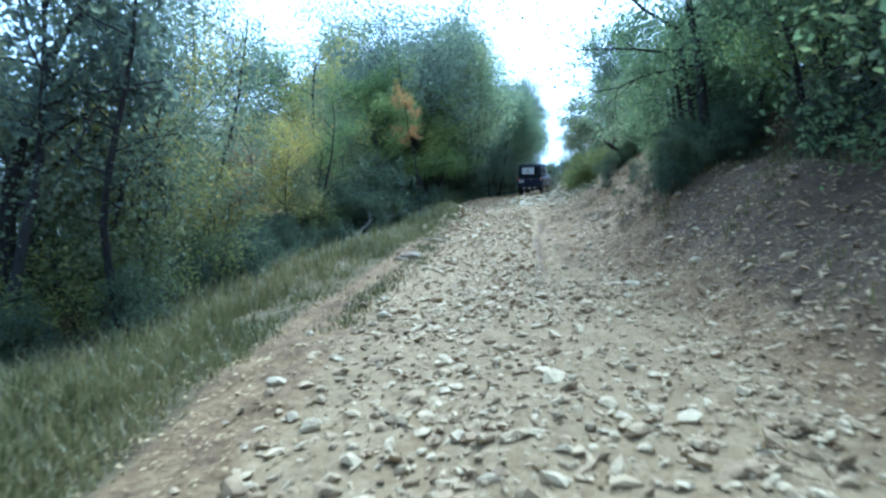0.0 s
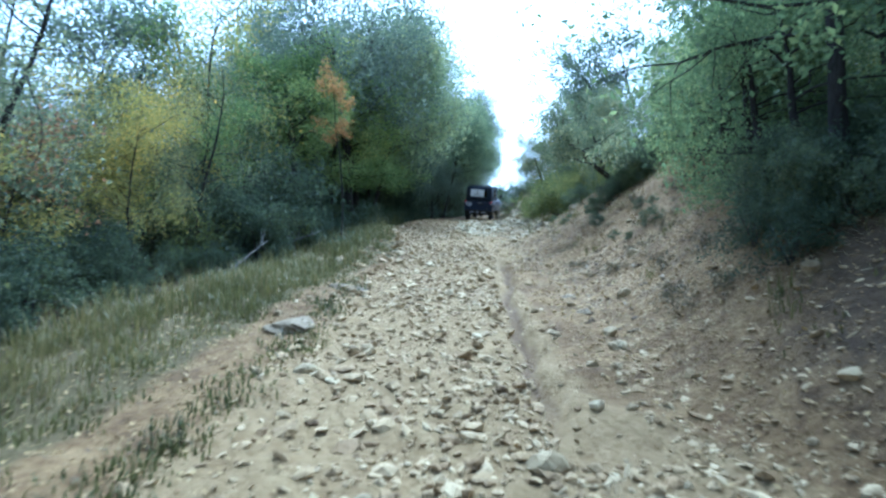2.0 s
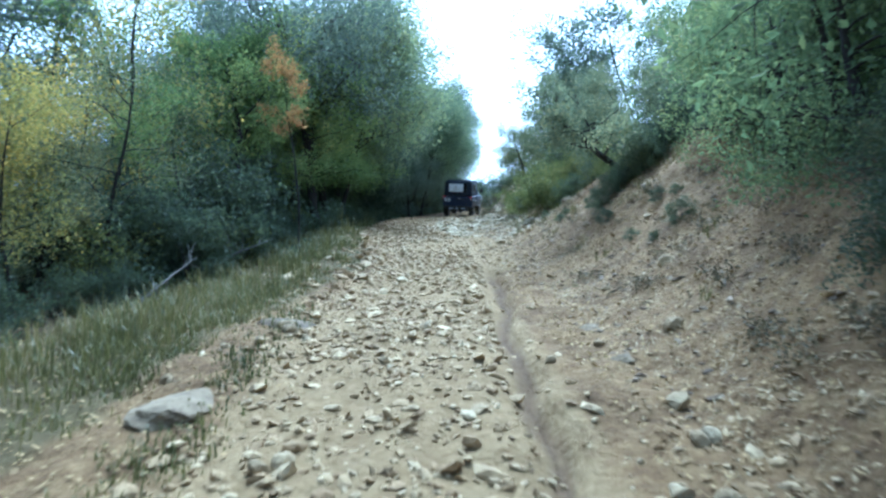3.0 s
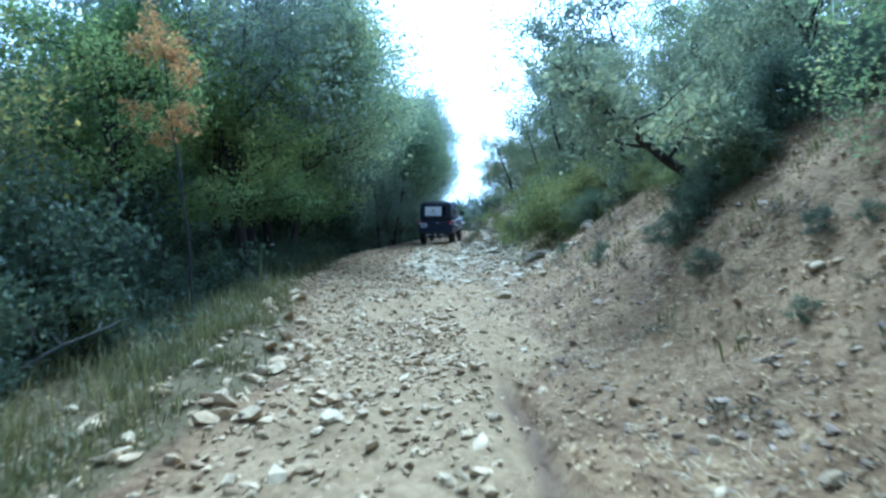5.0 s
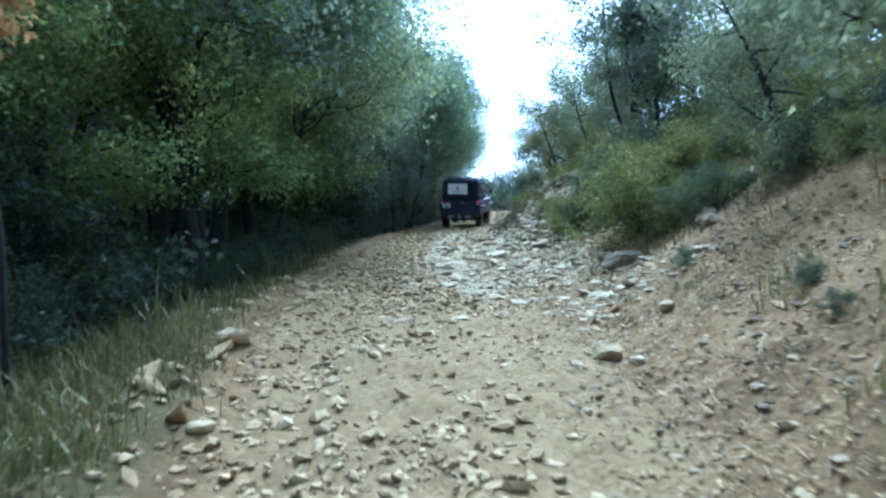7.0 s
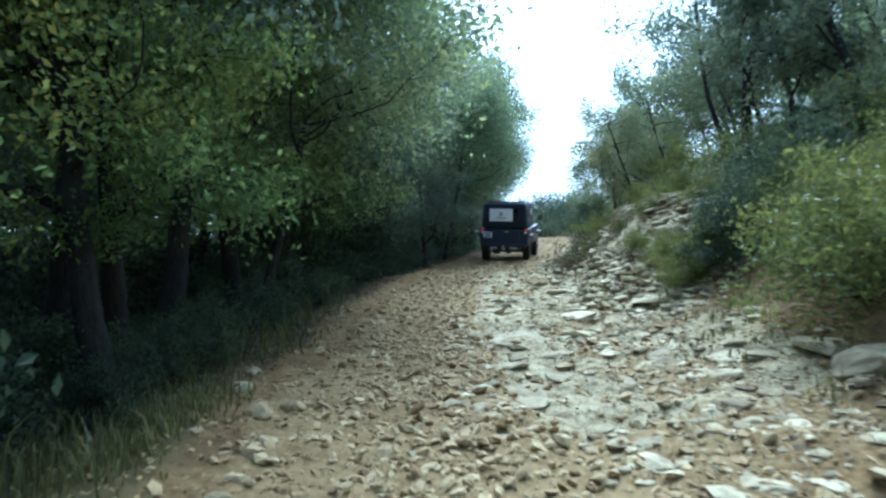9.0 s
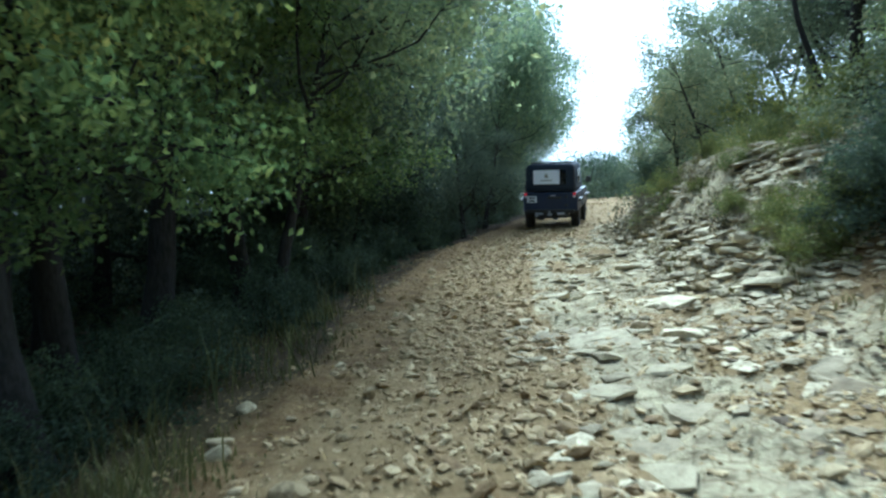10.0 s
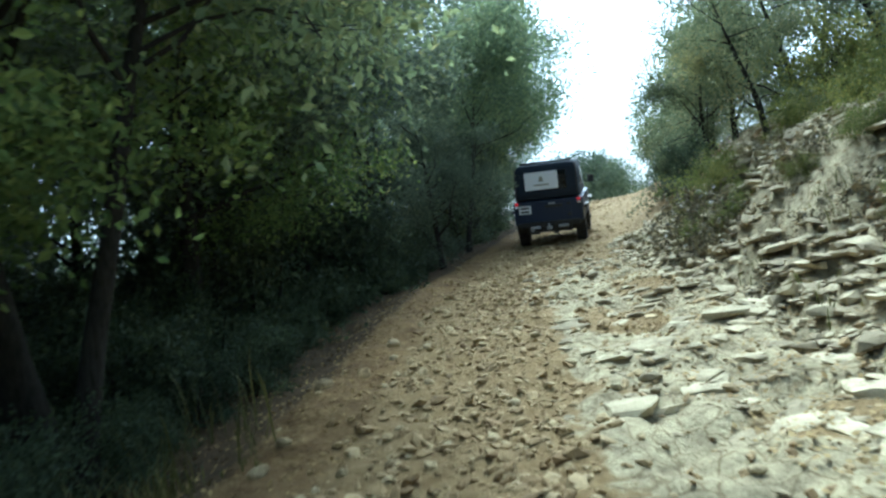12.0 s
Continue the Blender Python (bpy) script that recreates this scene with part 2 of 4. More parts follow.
GRAVEL_EDGE = ((-40, 9, 12, 16, 19, 22, 27, 30, 37, 45), (-2.0, -1.95, -1.65, -1.6, -1.1, -1.25, -1.75, -1.5, -1.45, -1.3))
RUT_D = ((9, 13, 16, 18, 22), (0.48, 0.52, 0.65, 0.8, 0.85))
VERGE = ((-40, 10, 16, 19, 24, 28, 31, 34, 60), (0.0, 0.0, 0.04, 0.2, 0.26, 0.12, 0.05, 0.1, 0.1))


def vnoise(x, y, seed=0):
    """Smooth value noise, about -1 to 1, one bump a metre."""
    x, y = np.asarray(x, float), np.asarray(y, float)
    i, j = np.floor(x), np.floor(y)
    u, v = x - i, y - j
    u, v = u * u * (3 - 2 * u), v * v * (3 - 2 * v)
    def h(a, b):
        s = np.sin(a * 127.1 + b * 311.7 + seed * 74.7) * 43758.5453
        return (s - np.floor(s)) * 2 - 1
    return (h(i, j) * (1 - u) + h(i + 1, j) * u) * (1 - v) + (h(i, j + 1) * (1 - u) + h(i + 1, j + 1) * u) * v


def smooth(a, b, x):
    t = np.clip((x - a) / (b - a), 0, 1)
    return t * t * (3 - 2 * t)


def centre(y):
    return np.interp(y, *XC)


def land(x, y):
    """Height of the ground, and the masks of its surfaces."""
    x, y = np.asarray(x, float), np.asarray(y, float)
    d = x - centre(y) + 0.15 * vnoise(x * 0.3, y * 0.5, 3)
    z = np.interp(y, *ZC)
    bh, bw, d0 = np.interp(y, *BANK_H), np.interp(y, *BANK_W), np.interp(y, *BANK_D)
    s = np.clip((d - d0) / bw, 0, 1)
    z = z + 0.12 * np.clip(d - 1.5, 0, 1.2) * smooth(1.5, 2.5, d0)
    z = z + bh * (0.35 * s + 0.65 * s * s * (3 - 2 * s)) * (1 + 0.12 * vnoise(x * 0.8, y * 0.8, 5))
    z = z + 0.3 * np.clip(d - d0 - bw, 0, 30) * smooth(0, 1.5, d - d0 - bw)
    z = z + np.interp(y, *VERGE) * np.exp(-((d + 1.95) / 0.5) ** 2)
    z = z - 0.07 * np.clip(-d - 2.0, 0, 7) - 0.16 * np.clip(-d - 9, 0, 60)
    rough = smooth(2.2, 0.6, np.abs(d + 0.2))
    z = z + 0.035 * vnoise(x * 2.1, y * 2.1, 7) + 0.02 * vnoise(x * 5.3, y * 5.3, 9) + 0.012 * vnoise(x * 11, y * 11, 11) * (0.4 + rough)
    z = z + 0.09 * vnoise(x * 0.7, y * 0.7, 13) * smooth(1.0, 3.5, np.abs(d))
    rd = np.interp(y, *RUT_D) + 0.08 * vnoise(y * 1.5, y * 0.2, 19)
    here = smooth(8.5, 10.5, y) * smooth(19.2, 17.6, y)
    rut_r = np.exp(-(np.where(d > rd, 1.7, 1.0) * (d - rd) / 0.12) ** 2) * here
    z = z + 0.05 * smooth(rd, rd + 0.12, d) * smooth(rd + 1.6, rd + 0.5, d) * here
    rut_l = np.exp(-((d + 0.75) / 0.22) ** 2) * 0.5
    z = z - 0.125 * rut_r * (0.85 + 0.3 * vnoise(x, y * 1.3, 15)) - 0.05 * rut_l
    side = smooth(29.5, 32.0, y) * smooth(43, 40.5, y) * smooth(d0 - 0.3, d0 + 0.3, d) * smooth(bw + d0 + 1.4, bw + d0 + 0.3, d)
    flat = smooth(24.0, 28.0, y) * smooth(41, 38, y) * smooth(-0.3, 0.6, d) * smooth(3.6, 2.6, d)
    patch = smooth(-0.75, -0.2, vnoise(x * 0.9, y * 0.8, 21) + 0.5 * vnoise(x * 2.3, y * 2.3, 22))
    side, flat = side * patch, flat * patch
    w = (z + 0.22 * vnoise(x * 0.8, y * 0.6, 23) + 0.09 * vnoise(x * 2.4, y * 1.7, 24)) / 0.17
    f = w - np.floor(w)
    z = z + side * 0.17 * (smooth(0.0, 0.22, f) - f)
    wx, wy = x + 0.35 * vnoise(x * 1.9, y * 1.9, 25), y + 0.35 * vnoise(x * 1.9, y * 1.9, 26)
    z = z + flat * (0.045 * np.floor(2.4 * vnoise(wx * 1.5, wy * 1.5, 27)) + 0.02 * np.floor(2.5 * vnoise(wx * 3.7, wy * 3.7, 28)))
    ge, te = np.interp(y, *GRAVEL_EDGE), np.interp(y, *GRASS_EDGE)
    gravel = smooth(ge - 0.2, ge + 0.3, d) * smooth(2.0 - 1.05 * here, 1.1 - 0.6 * here, d)
    gravel = np.maximum(gravel, smooth(24, 28, y) * smooth(3.4, 2.4, d) * smooth(ge - 0.2, ge + 0.3, d))
    # Brow and near right slope turn to humus, deepened as painted tree shade.
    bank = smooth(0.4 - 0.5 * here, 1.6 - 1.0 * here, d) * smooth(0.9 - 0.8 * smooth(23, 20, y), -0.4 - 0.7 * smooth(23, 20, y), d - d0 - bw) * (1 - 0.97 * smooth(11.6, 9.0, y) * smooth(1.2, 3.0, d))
    bank = np.maximum(bank, smooth(te - 0.4, te + 0.1, d) * smooth(1.0, 0.0, d))
    turf = smooth(te + 0.3, te - 0.3, d) * smooth(-6.0, -3.6, d) * smooth(34, 24, y)
    rut = np.maximum(rut_r * 0.75, rut_l * 0.6) * smooth(24, 21, y)
    return z, dict(gravel=gravel, bank=bank, turf=turf, rut=rut, rock=np.maximum(side, flat * 0.8))


def ground_at(x, y):
    return float(land(x, y)[0])


def mesh_from(name, verts, faces, material, flat=True):
    me = bpy.data.meshes.new(name)
    verts, faces = np.asarray(verts, np.float32), np.asarray(faces, np.int32)
    k = faces.shape[1]
    me.vertices.add(len(verts)); me.vertices.foreach_set("co", verts.ravel())
    me.loops.add(faces.size); me.loops.foreach_set("vertex_index", faces.ravel())
    me.polygons.add(len(faces)); me.polygons.foreach_set("loop_start", np.arange(0, faces.size, k, dtype=np.int32))
    me.polygons.foreach_set("use_smooth", np.full(len(faces), not flat))
    me.update(calc_edges=True)
    me.materials.append(material)
    return me


def part(name, data, material, parent, label=""):
    """One mesh object under a thing or a part; data is a bmesh or a mesh."""
    if isinstance(data, bmesh.types.BMesh):
        me = bpy.data.meshes.new(name)
        data.to_mesh(me); data.free()
        me.materials.append(material)
        data = me
    ob = new(name, data)
    ob.parent = parent
    if label:
        tagged(ob, label)
    return ob


def build_ground():
    ds = np.concatenate([-np.geomspace(900, 9, 26), np.arange(-8.4, -3, 0.2), np.arange(-3, 5.5, 0.075), np.arange(5.5, 9, 0.2), np.geomspace(9.2, 900, 26)])
    ys = np.concatenate([-np.geomspace(900, 9, 22), np.arange(-8, 4, 0.3), np.arange(4, 42, 0.085), np.arange(42, 62, 0.25), np.geomspace(62.5, 1500, 30)])
    dd, yy = np.meshgrid(ds, ys)
    xx = dd + centre(yy)
    zz, masks = land(xx, yy)
    n, m = len(ys), len(ds)
    idx = np.arange(n * m).reshape(n, m)
    faces = np.stack([idx[:-1, :-1], idx[:-1, 1:], idx[1:, 1:], idx[1:, :-1]], -1).reshape(-1, 4)
    me = mesh_from("ground", np.stack([xx, yy, zz], -1).reshape(-1, 3), faces, GROUND, flat=False)
    for name, values in masks.items():
        me.attributes.new(name, "FLOAT", "POINT").data.foreach_set("value", values.ravel().astype(np.float32))
    return tagged(new("ground", me), "stony dirt track between a grassy verge and an earth bank", "ground", kind="structure")


ground = build_ground()

# ---------------------------------------------------------------- trees
def tube(points, radii, sides, verts, faces, base):
    """A tapered tube along points; appended to verts and faces."""
    pts = np.asarray(points, float)
    way = np.gradient(pts, axis=0)
    way /= np.linalg.norm(way, axis=1)[:, None] + 1e-9
    side = np.cross(way, (0.31, 0.92, 0.23)); side /= np.linalg.norm(side, axis=1)[:, None] + 1e-9
    up = np.cross(way, side)
    a = np.linspace(0, 2 * math.pi, sides, endpoint=False)
    ring = pts[:, None] + np.asarray(radii)[:, None, None] * (side[:, None] * np.cos(a)[None, :, None] + up[:, None] * np.sin(a)[None, :, None])
    verts.append(ring.reshape(-1, 3))
    n = len(pts)
    idx = base + np.arange(n * sides).reshape(n, sides)
    nxt = np.roll(idx, -1, axis=1)
    faces.append(np.stack([idx[:-1], nxt[:-1], nxt[1:], idx[1:]], -1).reshape(-1, 4))
    return base + n * sides


def leaves(centres, size, rng, droop=0.3, slim=0.55):
    """Folded leaf shapes of two triangles each, turned at random."""
    n = len(centres)
    way = rng.normal(size=(n, 3)); way[:, 2] -= droop
    way /= np.linalg.norm(way, axis=1)[:, None]
    side = np.cross(way, rng.normal(size=(n, 3))); side /= np.linalg.norm(side, axis=1)[:, None]
    top = np.cross(side, way)
    s = (size * rng.uniform(0.6, 1.4, n))[:, None]
    v = np.stack([centres - way * s * 0.5, centres + side * s * slim * 0.5 + top * s * 0.12, centres + way * s * 0.5, centres - side * s * slim * 0.5 + top * s * 0.12], 1)
    i = np.arange(n)[:, None] * 4
    return v.reshape(-1, 3), np.concatenate([i + (0, 1, 2), i + (0, 2, 3)], 0)


def wander(start, way, length, steps, rng, bend, lift=0.0):
    pts, p, w = [np.array(start, float)], np.array(start, float), np.array(way, float)
    for _ in range(steps):
        w = w + rng.normal(size=3) * bend + (0, 0, lift)
        w /= np.linalg.norm(w)
        p = p + w * length / steps
        pts.append(p.copy())
    return np.array(pts)


def tree_meshes(seed, height, spread, girth, bare, count, size, leaf, bark, limbs=11, lean=(0, 0), clump=0.24, stems=1, droop=0.3, trim=99.0):
    """Meshes of trunk, limbs and crown; no bough reaches past trim in x. bare: share of the height below the lowest limb."""
    rng = np.random.default_rng(seed)
    tv, tf, tb, lv, lf, lb, spots = [], [], 0, [], [], 0, []
    for stem in range(stems):
        w = np.array((lean[0], lean[1], 1.0)) + (rng.normal(size=3) * (0.35, 0.35, 0) if stems > 1 else 0)
        w /= np.linalg.norm(w)
        trunk = wander((0, 0, -0.25), w, height * (0.92 if stems == 1 else rng.uniform(0.6, 0.95)), 10, rng, 0.07, 0.02)
        r = girth * np.linspace(1, 0.12, 11) ** 0.9
        r[0] *= 1.45; r[1] *= 1.08
        tb = tube(trunk, r, 9 if stems == 1 else 6, tv, tf, tb)
        for k in range(limbs):
            f = bare + (1 - bare) * (k + rng.uniform(0, 0.8)) / limbs
            i = min(int(f * 10), 9); at = trunk[i] + (trunk[i + 1] - trunk[i]) * (f * 10 - i)
            a = rng.uniform(0, 2 * math.pi)
            reach = spread * (1.0 - 0.62 * max(0, (f - 0.35)) ** 1.3) * rng.uniform(0.65, 1.15)
            if at[0] + math.cos(a) * reach > trim - 0.4:
                reach = max(0.6, (trim - 0.4 - at[0]) / max(math.cos(a), 0.2))
            limb = wander(at, (math.cos(a), math.sin(a), rng.uniform(0.15, 0.75) + 0.6 * (f - 0.5)), reach, 6, rng, 0.2, 0.02)
            r0 = girth * (0.46 - 0.3 * f) * rng.uniform(0.7, 1.1)
            lb = tube(limb, np.linspace(r0, r0 * 0.2, 7), 5, lv, lf, lb)
            for q in range(5):
                j = rng.integers(2, 7)
                b = rng.normal(size=3) + (limb[j] - limb[j - 1]) / (np.linalg.norm(limb[j] - limb[j - 1]) + 1e-9)
                twig = wander(limb[j], b / np.linalg.norm(b), spread * rng.uniform(0.22, 0.45), 4, rng, 0.25)
                lb = tube(twig, np.linspace(r0 * 0.28, r0 * 0.06, 5), 4, lv, lf, lb)
                spots += [twig[2], twig[3], twig[4], twig[4]]
            spots += [limb[4], limb[5], limb[6]]
    spots = np.array(spots)
    pick = spots[rng.integers(0, len(spots), count)]
    spot_r = clump * spread * 0.5 * rng.uniform(0.5, 1.3, count)[:, None]
    cen = pick + np.clip(rng.normal(size=(count, 3)), -1.5, 1.5) * spot_r * (1, 1, 0.75)
    cen = cen[cen[:, 0] < trim]
    cv, cf = leaves(cen, size, rng, droop)
    return (mesh_from("trunk", np.concatenate(tv), np.concatenate(tf), bark, False), mesh_from("branchwork", np.concatenate(lv), np.concatenate(lf), bark, False), mesh_from("crown", cv, cf, leaf))


def make_tree(name, label, category, x, y, turn=0.0, scale=1.0, group="", **shape):
    base = new(name)
    base.empty_display_size = 0.2
    for piece, me in zip(("trunk", "branchwork", "crown"), tree_meshes(**shape)):
        part(piece, me, me.materials[0], base)
    base.matrix_basis = pose(x, y, ground_at(x, y) - 0.03, 0, 0, turn) @ Matrix.Scale(scale, 4)
    return tagged(base, label, category, group)


def plant(ob, x, y, turn, scale=1.0, dz=0.0):
    c = copy_thing(ob, pose(x, y, ground_at(x, y) - 0.03 + dz, 0, 0, turn))
    c.scale = (scale, scale, scale)
    return c


rnd = random.Random(5)
OAK = dict(leaf=LEAF_GREEN, bark=BARK)
DARK = dict(leaf=LEAF_DARK, bark=BARK)

# the left-hand wood, seen from the track
holm_a = make_tree("holm_oak", "tall dense dark green evergreen oak at the edge of the track", "tree", -3.2, 32.8, 0, 0.88, group="holm oaks beside the track", seed=11, height=9.8, spread=4.0, girth=0.2, bare=0.3, count=24000, size=0.13, limbs=18, **DARK)
holm_b = make_tree("holm_oak", "dense dark green evergreen oak standing in the wood", "tree", -9.5, 36.0, 40, 0.7, group="holm oaks in the wood", seed=12, height=8.4, spread=3.5, girth=0.17, bare=0.14, count=21000, size=0.125, limbs=16, **DARK)
oak_a = make_tree("oak_tree", "green leafy oak with a dark trunk close to the track", "tree", -1.1, 31.13, 0, group="oaks beside the track", seed=21, height=7.6, spread=2.7, girth=0.19, bare=0.36, count=22000, size=0.088, limbs=17, **OAK)
oak_b = make_tree("oak_tree", "slender green oak with a thin grey trunk in the wood", "tree", -4.6, 23.5, 0, group="oaks in the wood", seed=22, height=7.0, spread=2.6, girth=0.09, bare=0.25, count=8500, size=0.095, limbs=14, **OAK)
make_tree("holm_oak", "tall dark oak with boughs reaching over the track", "tree", -2.9, 27.9, 0, seed=15, height=7.4, spread=5.2, girth=0.13, bare=0.5, count=11000, size=0.12, limbs=16, lean=(0.34, 0.0), trim=4.9, **DARK)
make_tree("holm_oak", "tall dark oak whose upper crown arches over the track", "tree", -1.9, 29.3, 0, seed=14, height=9.0, spread=5.3, girth=0.17, bare=0.335, count=19000, size=0.12, limbs=20, lean=(0.27, 0.0), trim=5.6, **DARK)
bough_oak = make_tree("oak_tree", "broad green leafy oak spreading over the track", "tree", -0.2, 33.1, 0, seed=16, height=8.0, spread=4.9, girth=0.1, bare=0.45, count=30000, size=0.12, limbs=22, lean=(0.22, -0.1), trim=4.5, leaf=LEAF_BROAD, bark=BARK)
grey_a = make_tree("downy_oak", "grey-green scrubby oak with thin crooked limbs", "tree", 7.0, 24.5, 0, 0.62, group="scrub oaks", seed=31, height=4.6, spread=2.3, girth=0.1, bare=0.18, count=11500, size=0.09, limbs=13, leaf=LEAF_GREY, bark=BARK)
tall_a = make_tree("downy_oak", "tall open oak with dark clumps of leaves and crooked limbs", "tree", 9.7, 34.8, 0, group="tall oaks on the bank", seed=33, height=6.2, spread=2.4, girth=0.13, bare=0.3, count=5200, size=0.13, limbs=11, clump=0.2, **DARK)
make_tree("downy_oak", "tall half-bare oak on the bank with long crooked boughs", "tree", 10.2, 36.2, 0, seed=35, height=5.8, spread=3.3, girth=0.075, bare=0.48, count=4200, size=0.11, limbs=10, clump=0.16, lean=(-0.1, 0.0), **DARK)
yellow_a = make_tree("field_maple", "slender tree with yellow-green autumn leaves and open branching", "tree", -3.9, 22.9, 0, group="yellowing trees in the wood", seed=41, height=6.9, spread=2.5, girth=0.085, bare=0.3, count=7600, size=0.09, limbs=12, leaf=LEAF_YELLOW, bark=BARK, clump=0.34)
make_tree("autumn_tree", "narrow young tree with orange-brown autumn leaves", "tree", -0.65, 22.2, 0, 0.86, seed=51, height=6.1, spread=0.7, girth=0.03, bare=0.58, count=1500, size=0.085, limbs=11, leaf=LEAF_ORANGE, bark=BARK)
thin_a = make_tree("bare_oak", "thin half-bare oak with sparse leaves and crooked branches", "tree", -6.3, 17.5, 0, group="sparse oaks in the wood", seed=61, height=8.0, spread=2.4, girth=0.085, bare=0.3, count=4200, size=0.085, limbs=14, leaf=LEAF_GREY, bark=BARK, clump=0.4)
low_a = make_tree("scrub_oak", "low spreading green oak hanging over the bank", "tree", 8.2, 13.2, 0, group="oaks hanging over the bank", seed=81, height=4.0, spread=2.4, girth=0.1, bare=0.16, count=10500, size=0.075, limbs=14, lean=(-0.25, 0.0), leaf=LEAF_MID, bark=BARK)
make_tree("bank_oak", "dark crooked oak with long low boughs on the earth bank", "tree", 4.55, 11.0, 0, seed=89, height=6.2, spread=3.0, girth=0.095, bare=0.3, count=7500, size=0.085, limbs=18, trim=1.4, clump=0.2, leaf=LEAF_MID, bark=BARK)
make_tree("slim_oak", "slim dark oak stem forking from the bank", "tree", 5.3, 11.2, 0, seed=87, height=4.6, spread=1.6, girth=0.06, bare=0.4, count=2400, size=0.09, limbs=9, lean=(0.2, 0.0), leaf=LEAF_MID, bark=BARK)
make_tree("leaning_oak", "crooked oak leaning low from the bank with yellow-green leaves", "tree", 6.1, 20.1, 0, seed=83, height=2.5, spread=1.1, girth=0.085, bare=0.35, count=2400, size=0.085, limbs=10, lean=(-1.5, 0.1), leaf=LEAF_GREY, bark=BARK)
shrub_a = make_tree("shrub", "low dense dark green shrub under the trees", "shrub", -3.4, 21.5, 0, group="shrubs under the trees", seed=71, height=1.7, spread=1.2, girth=0.035, bare=0.05, count=5200, size=0.075, limbs=5, stems=4, leaf=LEAF_UNDER, bark=BARK)
shrub_b = make_tree("broom_shrub", "bright green spreading shrub at the foot of the bank", "shrub", 6.4, 27.2, 0, group="green shrubs on the bank", seed=72, height=1.0, spread=1.15, girth=0.025, bare=0.03, count=6500, size=0.065, limbs=5, stems=5, leaf=LEAF_SHRUB, bark=BARK)
tuft_a = make_tree("thyme_tuft", "small grey-brown woody tuft on the stony bank", "tuft", 5.0, 23.1, 0, group="tufts on the bank", seed=73, height=0.26, spread=0.25, girth=0.008, bare=0.03, count=900, size=0.024, limbs=4, stems=5, leaf=TUFT, bark=BARK)

for x, y, turn, s in ((-0.5, 38.3, 200, 0.92), (0.4, 40.8, 250, 0.88), (2.0, 43.6, 150, 0.9), (5.0, 50.2, 220, 0.78), (6.3, 55.6, 300, 0.86), (7.6, 62.0, 20, 0.85), (8.8, 70.0, 80, 0.85), (11.0, 82.0, 10, 0.9)):
    plant(holm_a, x, y, turn, s)
for x, y, turn, s in ((4.2, 46.0, 0, 0.8), (5.7, 52.5, 350, 0.75)):
    plant(bough_oak, x, y, turn, s)
# Copies at x 5 to 9 were added to shade the near right slope.
for x, y, turn, s in ((-3.4, 34.8, 10, 0.95), (-5.6, 38.6, 200, 0.85), (-4.3, 41.0, 30, 0.9), (-2.7, 38.6, 260, 0.75), (-7.6, 41.5, 70, 0.95), (-6.6, 34.6, 320, 0.8), (-5.0, 31.4, 130, 0.7), (-1.8, 40.3, 90, 0.95), (-0.6, 46.5, 160, 0.95), (6.9, 13.0, 60, 0.6), (6.7, 7.4, 140, 0.75), (8.4, 10.4, 260, 0.75), (2.2, 46.0, 200, 0.75), (1.6, 51.5, 30, 0.8), (4.0, 56.0, 110, 0.8), (0.2, 44.0, 250, 0.8), (4.3, 48.2, 100, 0.5), (3.3, 43.0, 10, 0.45), (5.6, 7.2, 30, 0.52), (6.2, 5.0, 200, 0.6)):
    plant(holm_b, x, y, turn, s)
for x, y, turn, s in ((-0.55, 27.9, 130, 0.8), (-0.9, 28.9, 250, 0.72), (-2.4, 26.4, 40, 0.8), (-0.7, 33.6, 220, 0.92), (-0.5, 36.8, 310, 0.85), (-2.8, 25.4, 300, 0.75), (-2.0, 23.6, 70, 0.72), (0.7, 40.6, 100, 0.8)):
    plant(oak_a, x, y, turn, s)
for x, y, turn, s in ((-6.9, 16.2, 160, 0.55), (-9.2, 12.0, 250, 0.65), (-9.5, 17.5, 20, 0.6), (-3.8, 20.2, 200, 0.5)):
    plant(oak_b, x, y, turn, s)
for x, y, turn, s in ((-5.8, 21.6, 60, 0.72), (-4.9, 17.8, 200, 0.62), (-7.6, 14.5, 300, 0.6), (-4.6, 20.0, 120, 0.58), (-5.2, 11.6, 70, 0.7), (-6.6, 25.5, 10, 0.65), (-4.9, 14.6, 120, 0.4), (-3.9, 17.0, 20, 0.45), (-5.6, 12.4, 40, 0.6), (-5.6, 28.0, 220, 0.95), (-4.2, 26.6, 150, 0.8)):
    plant(yellow_a, x, y, turn, s)
for x, y, turn, s in ((-5.2, 14.3, 90, 0.85), (-4.8, 11.2, 200, 0.95), (-8.2, 19.6, 40, 0.95), (-7.4, 10.0, 300, 0.95), (-5.4, 8.0, 150, 0.95), (-7.2, 23.0, 80, 0.95), (-6.2, 5.6, 240, 0.9), (-3.3, 18.9, 20, 0.55), (-3.0, 21.3, 170, 0.5)):
    plant(thin_a, x, y, turn, s)
for x, y, turn, s in ((-6.2, 10.0, 10, 0.8), (-5.6, 13.6, 100, 0.65), (-5.2, 16.6, 190, 0.6), (-4.6, 19.2, 280, 0.55), (-4.2, 22.2, 40, 0.6), (-3.9, 24.6, 130, 0.65), (-7.6, 12.6, 220, 0.85), (-7.4, 17.0, 310, 0.9), (-7.8, 7.6, 60, 0.9)):
    tagged(plant(grey_a, x, y, turn, s), "grey-green scrubby oak at the edge of the wood")
